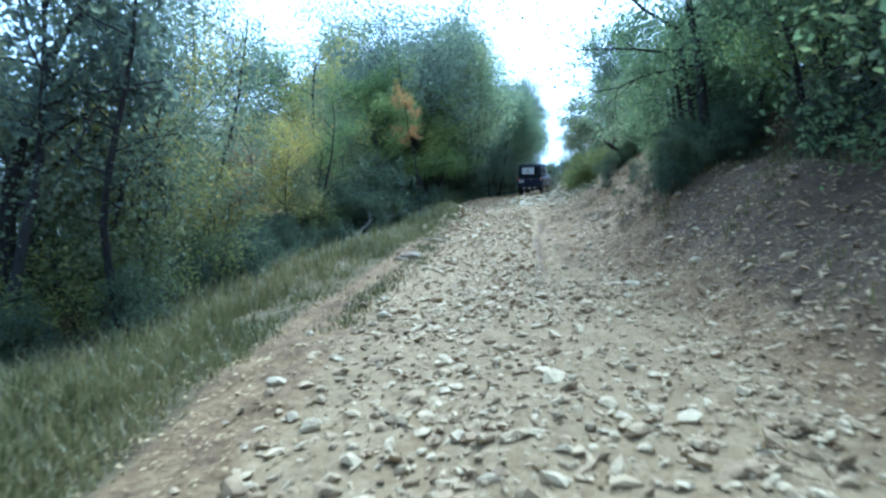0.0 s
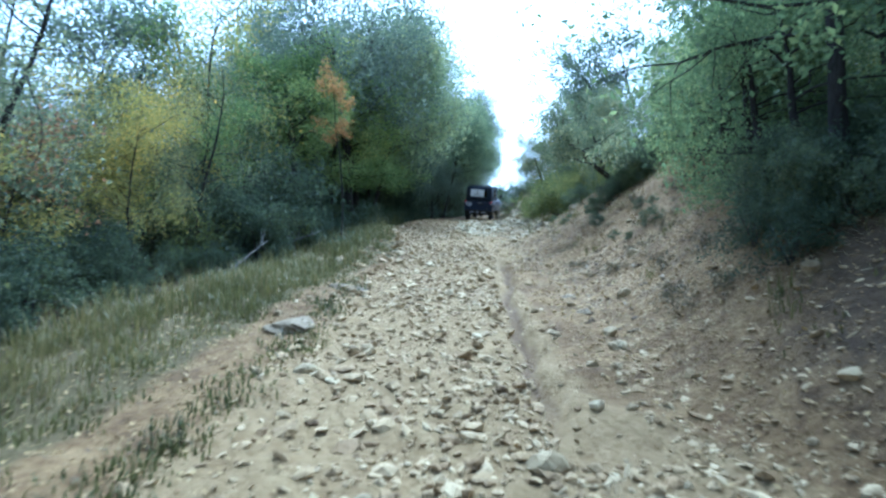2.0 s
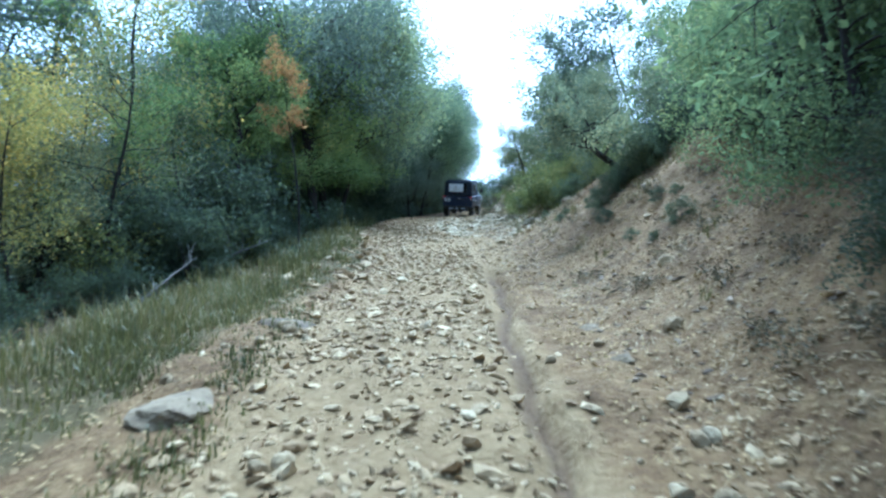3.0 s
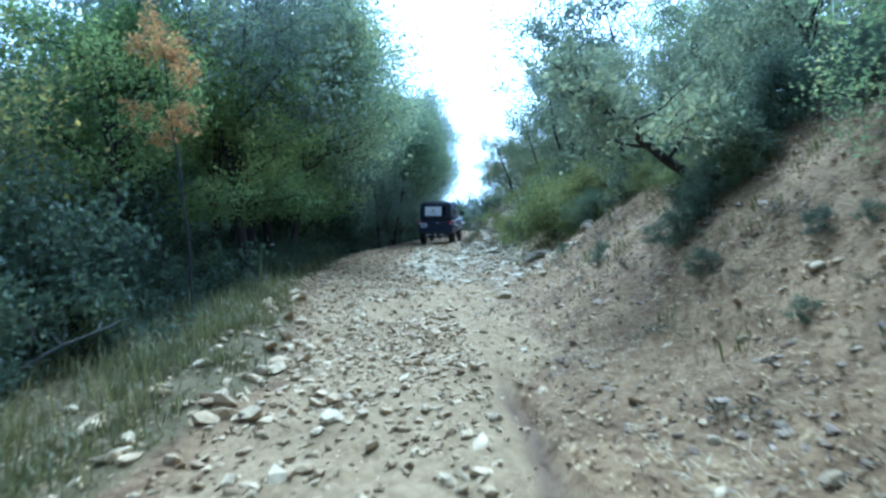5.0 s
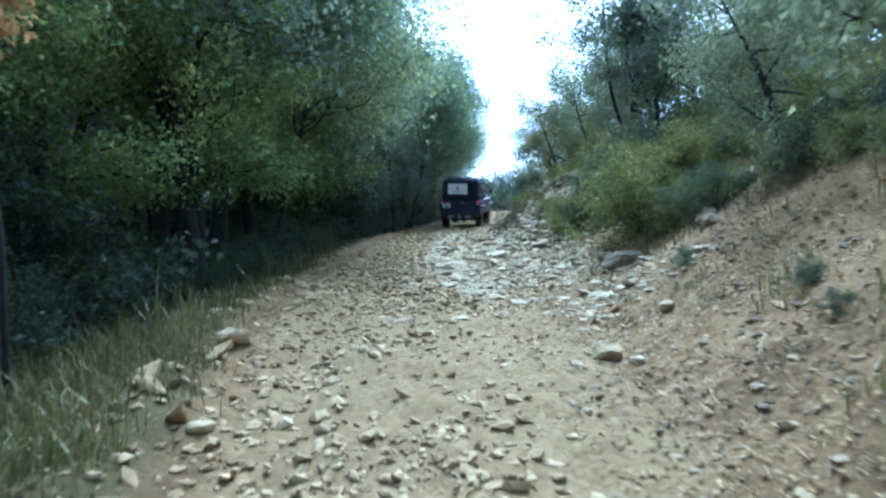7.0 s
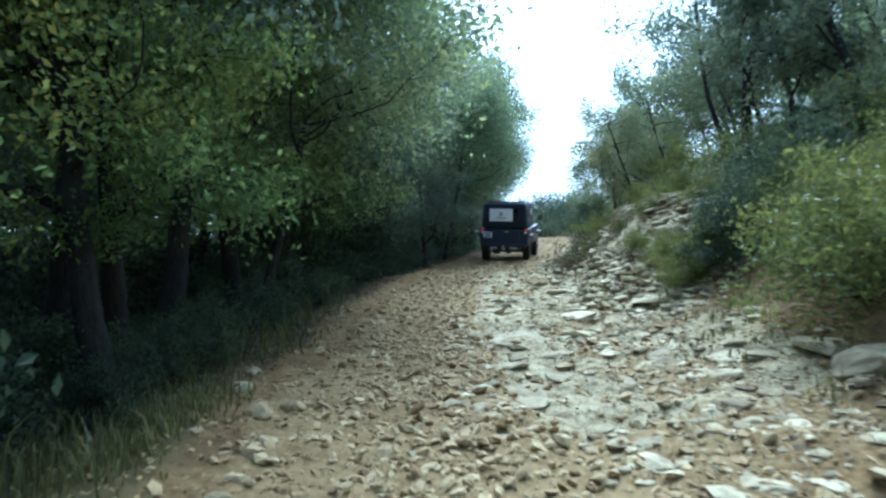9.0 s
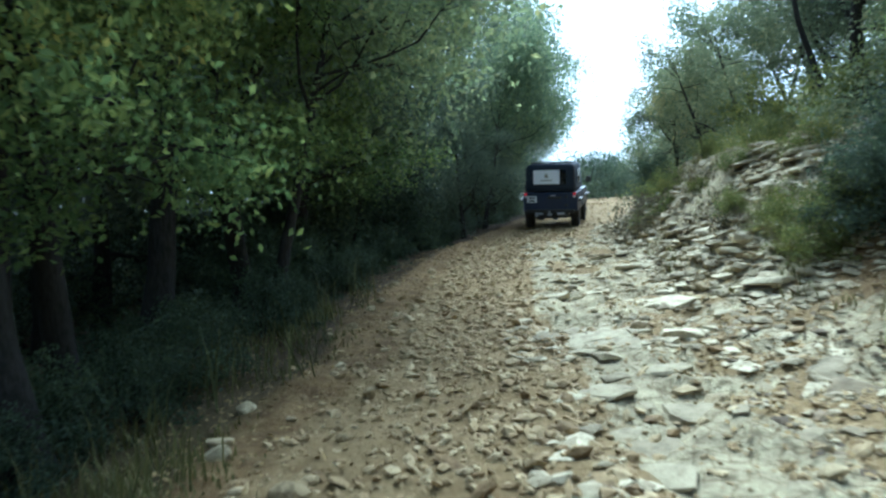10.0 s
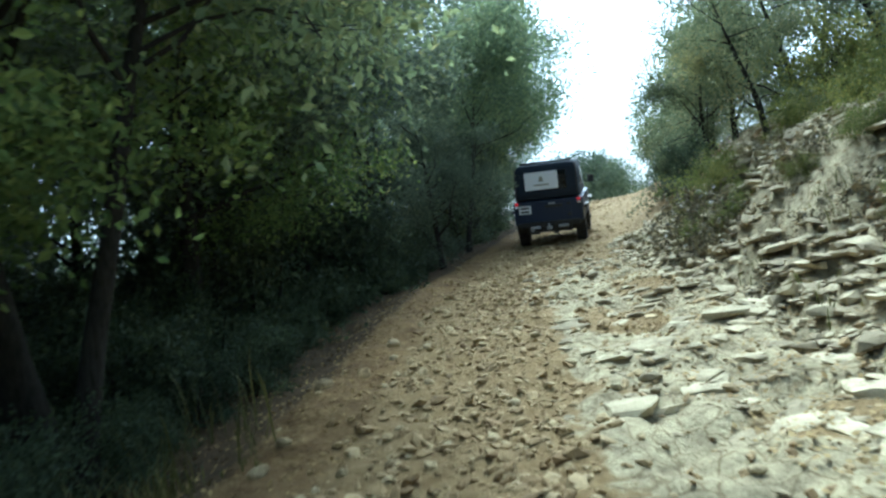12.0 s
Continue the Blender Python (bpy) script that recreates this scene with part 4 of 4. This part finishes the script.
def lump_mesh(name, seed, size, material, fine=4):
    """A worn, uneven stone with broken flats."""
    r = random.Random(seed)
    bm = bmesh.new()
    bmesh.ops.create_icosphere(bm, subdivisions=fine, radius=0.5)
    cuts = [(Vector((r.gauss(0, 1), r.gauss(0, 1), r.gauss(0, 0.8))).normalized(), r.uniform(0.26, 0.42)) for _ in range(16)]
    for v in bm.verts:
        p = v.co.copy()
        for way, far in cuts:
            over = p.dot(way) - far
            if over > 0:
                p -= way * over * 0.92
        p *= 1 + 0.1 * float(vnoise(p.x * 5 + seed, p.y * 5 + p.z * 7, seed)) + 0.05 * float(vnoise(p.x * 13, p.y * 13 + p.z * 11, seed + 1))
        v.co = Vector((p.x * size[0], p.y * size[1], p.z * size[2])) * (1.25 if fine > 3 else 1.0)
    me = bpy.data.meshes.new(name)
    bm.to_mesh(me); bm.free()
    me.materials.append(material)
    return me


COBBLES = [lump_mesh("stone", 100 + k, (1.0, rnd.uniform(0.6, 0.9), rnd.uniform(0.35, 0.55)), STONE, 2) for k in range(12)]
LUMPS = [lump_mesh("slab", 300 + k, (1.0, 0.7, 0.4), MOSSY) for k in range(5)]
PALE_LUMPS = [lump_mesh("slab", 310 + k, (1.0, 0.75, 0.4), ROCK) for k in range(3)]


def lay(name, me, x, y, size, parent, sink=0.25, tilt=8, thick=1.0, turn=None):
    ob = new(name, me)
    ob.parent = parent
    h = size * 0.4 * thick
    ob.matrix_basis = pose(x, y, ground_at(x, y) + h * (0.5 - sink), rnd.gauss(0, tilt), rnd.gauss(0, tilt), rnd.uniform(0, 360) if turn is None else turn) @ Matrix.Diagonal((size, size, size * thick, 1))
    return ob


# single stones that stand out on and beside the track
for x, y, s in ((3.3, 13.15, 0.28), (0.69, 23.15, 0.42), (0.1, 18.85, 0.26), (0.62, 19.0, 0.24), (0.35, 18.3, 0.22), (-0.9, 18.6, 0.22), (3.6, 15.5, 0.17), (3.76, 22.25, 0.4), (4.9, 17.1, 0.22), (2.36, 8.3, 0.26), (0.84, 21.3, 0.28), (1.0, 26.7, 0.3), (1.2, 27.05, 0.26), (2.5, 11.2, 0.2), (3.1, 9.0, 0.24), (2.9, 7.6, 0.22), (1.78, 9.7, 0.2), (-0.09, 14.4, 0.3), (4.1, 14.9, 0.3), (4.6, 18.9, 0.22), (1.13, 26.2, 0.24), (-1.98, 21.75, 0.33), (-1.25, 22.0, 0.3), (-0.58, 21.24, 0.3), (0.41, 19.4, 0.16), (0.79, 19.95, 0.16), (-0.08, 17.2, 0.22), (0.66, 18.2, 0.14), (0.16, 17.9, 0.11), (0.32, 18.3, 0.12), (-1.9, 22.6, 0.26)):
    lay("stone", rnd.choice(COBBLES), x, y, s, ground, 0.38, 6)
for k in range(270):
    y = rnd.uniform(3.5, 36)
    d = rnd.choice((rnd.uniform(-1.7, 1.4), rnd.uniform(-2.3, -1.3), rnd.uniform(-1.5, 2.6)))
    lay("stone", rnd.choice(COBBLES), float(centre(y)) + d, y, min(0.34, 0.11 * rnd.lognormvariate(0.15, 0.4)), ground, 0.3, 14)
# bedrock steps and large flat stones
for x, y, s in ((-0.6, 12.35, 0.75), (-0.2, 14.7, 0.6), (2.79, 13.84, 0.36), (2.65, 12.7, 0.26), (3.26, 26.7, 0.4), (4.8, 27.9, 0.5), (4.4, 26.2, 0.4), (3.9, 30.6, 0.4), (4.63, 31.0, 0.45)):
    lay("slab", rnd.choice(LUMPS), x, y, s, ground, 0.72, 4, 0.8)
lay("slab", PALE_LUMPS[0], 5.7, 26.35, 0.85, ground, 0.5, 3, 0.7, 20)
lay("slab", PALE_LUMPS[1], 4.9, 28.35, 0.55, ground, 0.62, 3, 0.6, 70)
lay("slab", PALE_LUMPS[2], 5.3, 27.8, 0.6, ground, 0.62, 3, 0.6, 130)
for k in range(300):
    y = rnd.uniform(24.0, 40)
    d = rnd.uniform(0.0, 3.1) if y > 27 else rnd.uniform(-0.6, 1.8)
    if vnoise(d * 1.3, y * 0.9, 35) < -0.3:
        continue
    wide = 0.3 if 27 < y < 36 and d > 0.2 else 0.18
    lay("slab", rnd.choice(SLABS), float(centre(y)) + d, y, min(0.7, wide * rnd.lognormvariate(0, 0.42)), ground, 0.62, 4, 0.62)

outcrop = tagged(new("rock_outcrop"), "pale grey layered limestone outcrop breaking from the bank", "rock")
for k in range(340):
    y = rnd.uniform(30.0, 41.5)
    d = float(np.interp(y, *BANK_D)) + float(np.interp(y, *BANK_W)) * rnd.uniform(0.0, 1.15)
    if vnoise(y * 0.6, d * 0.9, 33) < -0.3:
        continue
    lay("rock", rnd.choice(SLABS), float(centre(y)) + d, y, min(0.55, 0.23 * rnd.lognormvariate(0, 0.4)), outcrop, 0.5, 6, rnd.uniform(0.5, 0.95), rnd.gauss(75, 35))
for x, y, s in ((6.3, 21.6, 0.45), (6.7, 22.6, 0.5), (6.1, 24.6, 0.45), (6.4, 25.2, 0.5), (9.4, 22.8, 0.9), (7.55, 24.85, 0.7), (7.1, 25.3, 0.5), (8.3, 24.2, 0.9)):
    tagged(lay("boulder", rnd.choice(PALE_LUMPS if x > 7 else LUMPS), x, y, s, None, 0.4, 8, 1.2), "grey lichen-stained limestone boulder on the bank", "rock", "boulders on the bank")


def scatter(name, label, category, xs, ys, sizes, material, rng, flat=0.62, lift=0.1, tip=0.3):
    """Loose angular stones, many, in one mesh."""
    g = (1 + 5 ** 0.5) / 2
    ico = np.array([(-1, g, 0), (1, g, 0), (-1, -g, 0), (1, -g, 0), (0, -1, g), (0, 1, g), (0, -1, -g), (0, 1, -g), (g, 0, -1), (g, 0, 1), (-g, 0, -1), (-g, 0, 1)]) / 1.9
    tri = np.array([(0, 11, 5), (0, 5, 1), (0, 1, 7), (0, 7, 10), (0, 10, 11), (1, 5, 9), (5, 11, 4), (11, 10, 2), (10, 7, 6), (7, 1, 8), (3, 9, 4), (3, 4, 2), (3, 2, 6), (3, 6, 8), (3, 8, 9), (4, 9, 5), (2, 4, 11), (6, 2, 10), (8, 6, 7), (9, 8, 1)])
    n = len(xs)
    v = ico[None] * rng.uniform(0.55, 1.25, (n, 12, 1))
    v = v * (sizes[:, None] * rng.uniform(0.7, 1.2, (n, 3)) * (0.62, 0.45, 0.45 * flat))[:, None, :]
    a = rng.uniform(0, 2 * math.pi, n); c, s = np.cos(a)[:, None], np.sin(a)[:, None]
    tl = rng.normal(size=(n, 1)) * tip
    x, y, z = v[..., 0], v[..., 1], v[..., 2] + v[..., 0] * tl
    z0 = land(xs, ys)[0] + sizes * flat * lift
    v = np.stack([x * c - y * s + xs[:, None], x * s + y * c + ys[:, None], z + z0[:, None]], -1)
    me = mesh_from(name, v.reshape(-1, 3), (tri[None] + np.arange(n)[:, None, None] * 12).reshape(-1, 3), material)
    return tagged(new(name, me), label, category, kind="stuff")


rng = np.random.default_rng(77)
n = 38000
ys = 1.5 + np.where(rng.random(n) < 0.86, 40 * rng.beta(1.1, 1.2, n), rng.uniform(38, 62, n))
ds = np.where(rng.random(n) < 0.85, rng.normal(-0.15, 0.95, n), rng.uniform(-2.4, 3.2, n))
keep = vnoise(ds * 0.8, ys * 0.5, 41) + vnoise(ds * 2.1, ys * 2.1, 42) * 0.6 > rng.uniform(-1.3, 0.5, n) - 0.2 * (ys > 24)
bare = (ds > np.interp(ys, *RUT_D) - 0.12) & (ys > 9) & (ys < 22.5)
keep &= ~bare | (rng.random(n) < 0.12)
keep &= (land(ds + centre(ys), ys)[1]["rock"] < 0.4) | (rng.random(n) < 0.3)
keep &= (ds > np.interp(ys, *GRAVEL_EDGE) - 0.15) | (rng.random(n) < 0.12)
ys, ds = ys[keep], ds[keep]
scatter("rubble", "loose pale limestone rubble covering the dirt track", "rubble", ds + centre(ys), ys, np.clip(0.05 * rng.lognormal(0, 0.48, len(ys)), 0.02, 0.17), RUBBLE, rng)
n = 9000
ys = rng.uniform(3, 40, n); ds = rng.uniform(0.6, 6.0, n) ** 0.95
keep = (ys > 10.5) | (ds < 1.4) | (rng.random(n) < 0.3)
ys, ds = ys[keep], ds[keep]
n = len(ys)
scatter("scree", "small brown pebbles lying over the earth bank", "pebbles", ds + centre(ys), ys, np.clip(0.022 * rng.lognormal(0, 0.6, n), 0.01, 0.11), RUBBLE, rng, 0.45, 0.0)


n = 5200
ys = rng.uniform(2.5, 11.5, n); ds = 0.9 + rng.gamma(1.6, 0.9, n)
scatter("slope_pebbles", "small brown stones scattered over the bare brown slope with painted shade", "pebbles", ds + centre(ys), ys, np.clip(0.03 * rng.lognormal(0, 0.55, n), 0.012, 0.12), RUBBLE, rng, 0.5, 0.03)
more = np.random.default_rng(78)
n = 6500
ys = more.uniform(11.5, 30, n); ds = more.uniform(1.2, 5.2, n)
keep = vnoise(ds * 1.3, ys * 0.8, 47) > more.uniform(-0.5, 0.5, n)
ys, ds = ys[keep], ds[keep]
scatter("bank_shards", "flat brown stone shards sticking out of the earth bank", "shards", ds + centre(ys), ys, np.clip(0.04 * more.lognormal(0, 0.55, len(ys)), 0.015, 0.16), SHARD, more, 0.4, 0.05, 0.25)
n = 3600
ys = rng.uniform(23.5, 40, n); ds = rng.uniform(-0.3, 3.2, n)
keep = (vnoise(ds * 1.1, ys * 0.7, 45) > -0.15) & (ds > np.interp(ys, (23, 28), (0.0, -0.3))) & ((land(ds + centre(ys), ys)[1]["rock"] < 0.5) | (rng.random(n) < 0.3))
ys, ds = ys[keep], ds[keep]
scatter("broken_ledges", "flat pale pieces of broken bedrock across the track", "rubble", ds + centre(ys), ys, np.clip(0.09 * rng.lognormal(0, 0.5, len(ys)), 0.03, 0.25), LEDGE, rng, 0.42, 0.03, 0.12)
n = 8500
ys = rng.uniform(29.8, 42, n); ds = np.interp(ys, *BANK_D) + np.interp(ys, *BANK_W) * rng.uniform(-0.1, 1.25, n)
keep = vnoise(ys * 0.6, ds * 0.9, 33) > -0.35 + rng.normal(size=n) * 0.15
ys, ds = ys[keep], ds[keep]
scatter("ledge_fragments", "small weathered limestone fragments between the ledges", "rubble", ds + centre(ys), ys, np.clip(0.085 * rng.lognormal(0, 0.55, len(ys)), 0.03, 0.32), LEDGE, rng, 0.5, 0.08, 0.15)
n = 110
ys = rng.uniform(16, 23, n); ds = np.interp(ys, *GRASS_EDGE) - 0.1 + rng.normal(size=n) * 0.35
scatter("verge_stones", "pale stones thrown along the grassy verge", "stones", ds + centre(ys), ys, np.clip(0.12 * rng.lognormal(0, 0.4, n), 0.05, 0.3), RUBBLE, rng)


def grass_field(name, label, category, xs, ys, height, count, material, rng, spread=0.12):
    """Tufts of bent blades at the places given, in one mesh."""
    n = len(xs) * count
    x = np.repeat(xs, count) + rng.normal(size=n) * spread
    y = np.repeat(ys, count) + rng.normal(size=n) * spread
    h = np.repeat(height, count) * rng.uniform(0.45, 1.25, n)
    z = land(x, y)[0] - 0.02
    a = rng.uniform(0, 2 * math.pi, n)
    out = rng.uniform(0.15, 0.75, n)
    w = rng.uniform(0.004, 0.009, n)
    side = np.stack([-np.sin(a), np.cos(a), 0 * a], -1) * w[:, None]
    way = np.stack([np.cos(a), np.sin(a), 0 * a], -1)
    p0 = np.stack([x, y, z], -1)
    p1 = p0 + way * (h * out * 0.35)[:, None] + np.array((0, 0, 1)) * (h * 0.62)[:, None]
    p2 = p0 + way * (h * out)[:, None] + np.array((0, 0, 1)) * (h * (1.0 - 0.25 * out))[:, None]
    v = np.stack([p0 - side, p0 + side, p1 - side * 0.8, p1 + side * 0.8, p2], 1)
    i = np.arange(n)[:, None] * 5
    f = np.concatenate([i + (0, 1, 3), i + (0, 3, 2), i + (2, 3, 4)], 0)
    return tagged(new(name, mesh_from(name, v.reshape(-1, 3), f, material)), label, category, kind="stuff")


n = 2700
ys = 2 + 31 * rng.beta(0.9, 1.3, n); ds = np.interp(ys, *GRASS_EDGE) + 0.05 - rng.gamma(1.7, 0.7, n)
keep = vnoise(ds * 0.9, ys * 0.6, 51) + 0.6 * vnoise(ds * 2.2, ys * 1.9, 52) > rng.uniform(-0.7, 0.35, n)
ys, ds = ys[keep], ds[keep]
grass_field("verge_grass", "long yellow-green dry grass on the verge of the track", "grass", ds + centre(ys), ys, rng.uniform(0.12, 0.42, len(ys)) * np.clip((np.interp(ys, *GRASS_EDGE) - ds + 0.3) / 1.2, 0.3, 1.05), 20, GRASS, rng)
ys = rng.uniform(7, 15.5, 150); ds = np.interp(ys, *GRAVEL_EDGE) - 0.08 + rng.normal(size=150) * 0.1
grass_field("low_grass", "short green grass between the gravel and the bare path", "grass", ds + centre(ys), ys, rng.uniform(0.05, 0.13, 150), 16, GRASS, rng, 0.1)
ys = rng.uniform(4, 42, 420); ds = rng.uniform(2.2, 7.0, 420)
grass_field("bank_grass", "thin dry grass tufts on the earth bank", "grass", ds + centre(ys), ys, rng.uniform(0.08, 0.25, 420), 14, GRASS, rng, 0.08)
ys = rng.uniform(20, 34, 60); ds = rng.uniform(-3.2, -2.0, 60)
grass_field("dry_stalks", "tall straw-coloured dry stalks beside the track", "grass", ds + centre(ys), ys, rng.uniform(0.4, 0.75, 60), 5, GRASS, rng, 0.1)


def litter(name, label, xs, ys, size, rng, slim=0.32, material=None):
    n = len(xs)
    a = rng.uniform(0, 2 * math.pi, n); s = size * rng.uniform(0.6, 1.5, n)
    e1 = np.stack([np.cos(a), np.sin(a), rng.normal(size=n) * 0.3], -1) * s[:, None] * 0.5
    e2 = np.stack([-np.sin(a), np.cos(a), rng.normal(size=n) * 0.3], -1) * s[:, None] * slim
    c = np.stack([xs, ys, land(xs, ys)[0] + 0.015 + s * 0.12], -1)
    v = np.stack([c - e1, c + e2, c + e1, c - e2], 1)
    i = np.arange(n)[:, None] * 4
    return tagged(new(name, mesh_from(name, v.reshape(-1, 3), np.concatenate([i + (0, 1, 2), i + (0, 2, 3)], 0), material or LITTER)), label, "leaves", kind="stuff")


n = 80000
ys = rng.uniform(2, 40, n)
ds = np.where(rng.random(n) < 0.75, rng.uniform(0.9, 7.0, n), -1.2 - rng.gamma(2.0, 1.3, n))
keep = (ds < 0) | (ys > 28) | (rng.random(n) < np.where(ys < 10.5, 0.4, 0.75))
ys, ds = ys[keep], ds[keep]
litter("leaf_litter", "fallen brown oak leaves over the bank and under the trees", ds + centre(ys), ys, 0.038, rng)

n = 34000
ys = rng.uniform(5, 30, n); ds = 1.4 + 4.2 * rng.random(n)
keep = vnoise(ds * 1.2, ys * 1.2, 61) > rng.uniform(-0.9, 0.5, n)
litter("straw", "pale dry grass stems and twigs scattered over the bank", (ds + centre(ys))[keep], ys[keep], 0.085, rng, 0.03, STRAW)


def dead_branch(x, y, turn, seed):
    r = np.random.default_rng(seed)
    branch = tagged(new("dead_branch"), "bleached dead branch with bare twigs at the edge of the wood", "branch", "dead branches")
    def piece(name, points, radii, sides):
        v, f = [], []
        tube(points, radii, sides, v, f, 0)
        part(name, mesh_from(name, v[0], f[0], BARK_PALE, False), BARK_PALE, branch)
    main = wander((0, 0, 0.05), (0.8, 0.2, 0.4), 1.5, 8, r, 0.16, -0.05)
    piece("stem", main, np.linspace(0.028, 0.008, 9), 6)
    for k in range(9):
        piece("twig", wander(main[r.integers(2, 8)], r.normal(size=3) + (0.4, 0, 0.1), r.uniform(0.25, 0.6), 5, r, 0.25), np.linspace(0.011, 0.003, 6), 4)
    branch.matrix_basis = pose(x, y, ground_at(x, y) - 0.03, 0, 0, turn)
    return branch


dead_branch(-2.3, 19.8, -20, 1)
dead_branch(-2.6, 17.3, 10, 2)
dead_branch(-2.4, 22.4, -40, 3)


def root_mass(x, y, turn, seed):
    """Bared roots hanging down the bank under a leaning tree."""
    r = np.random.default_rng(seed)
    roots = tagged(new("root_mass"), "dark bared roots hanging down the earth bank", "roots")
    for k in range(13):
        way = np.array((r.normal() * 0.35 - 0.75, r.normal() * 0.5 - 0.2, -0.75))
        line = wander((r.normal() * 0.35, r.normal() * 0.2, r.uniform(0.0, 0.2)), way / np.linalg.norm(way), r.uniform(0.3, 0.65), 6, r, 0.3, -0.08)
        v, f = [], []
        w = r.uniform(0.008, 0.028)
        tube(line, np.linspace(w, w * 0.3, 7), 5, v, f, 0)
        part("root", mesh_from("root", v[0], f[0], BARK, False), BARK, roots)
    roots.matrix_basis = pose(x, y, ground_at(x, y), 0, 0, turn)
    return roots


root_mass(5.95, 19.95, 0, 4)
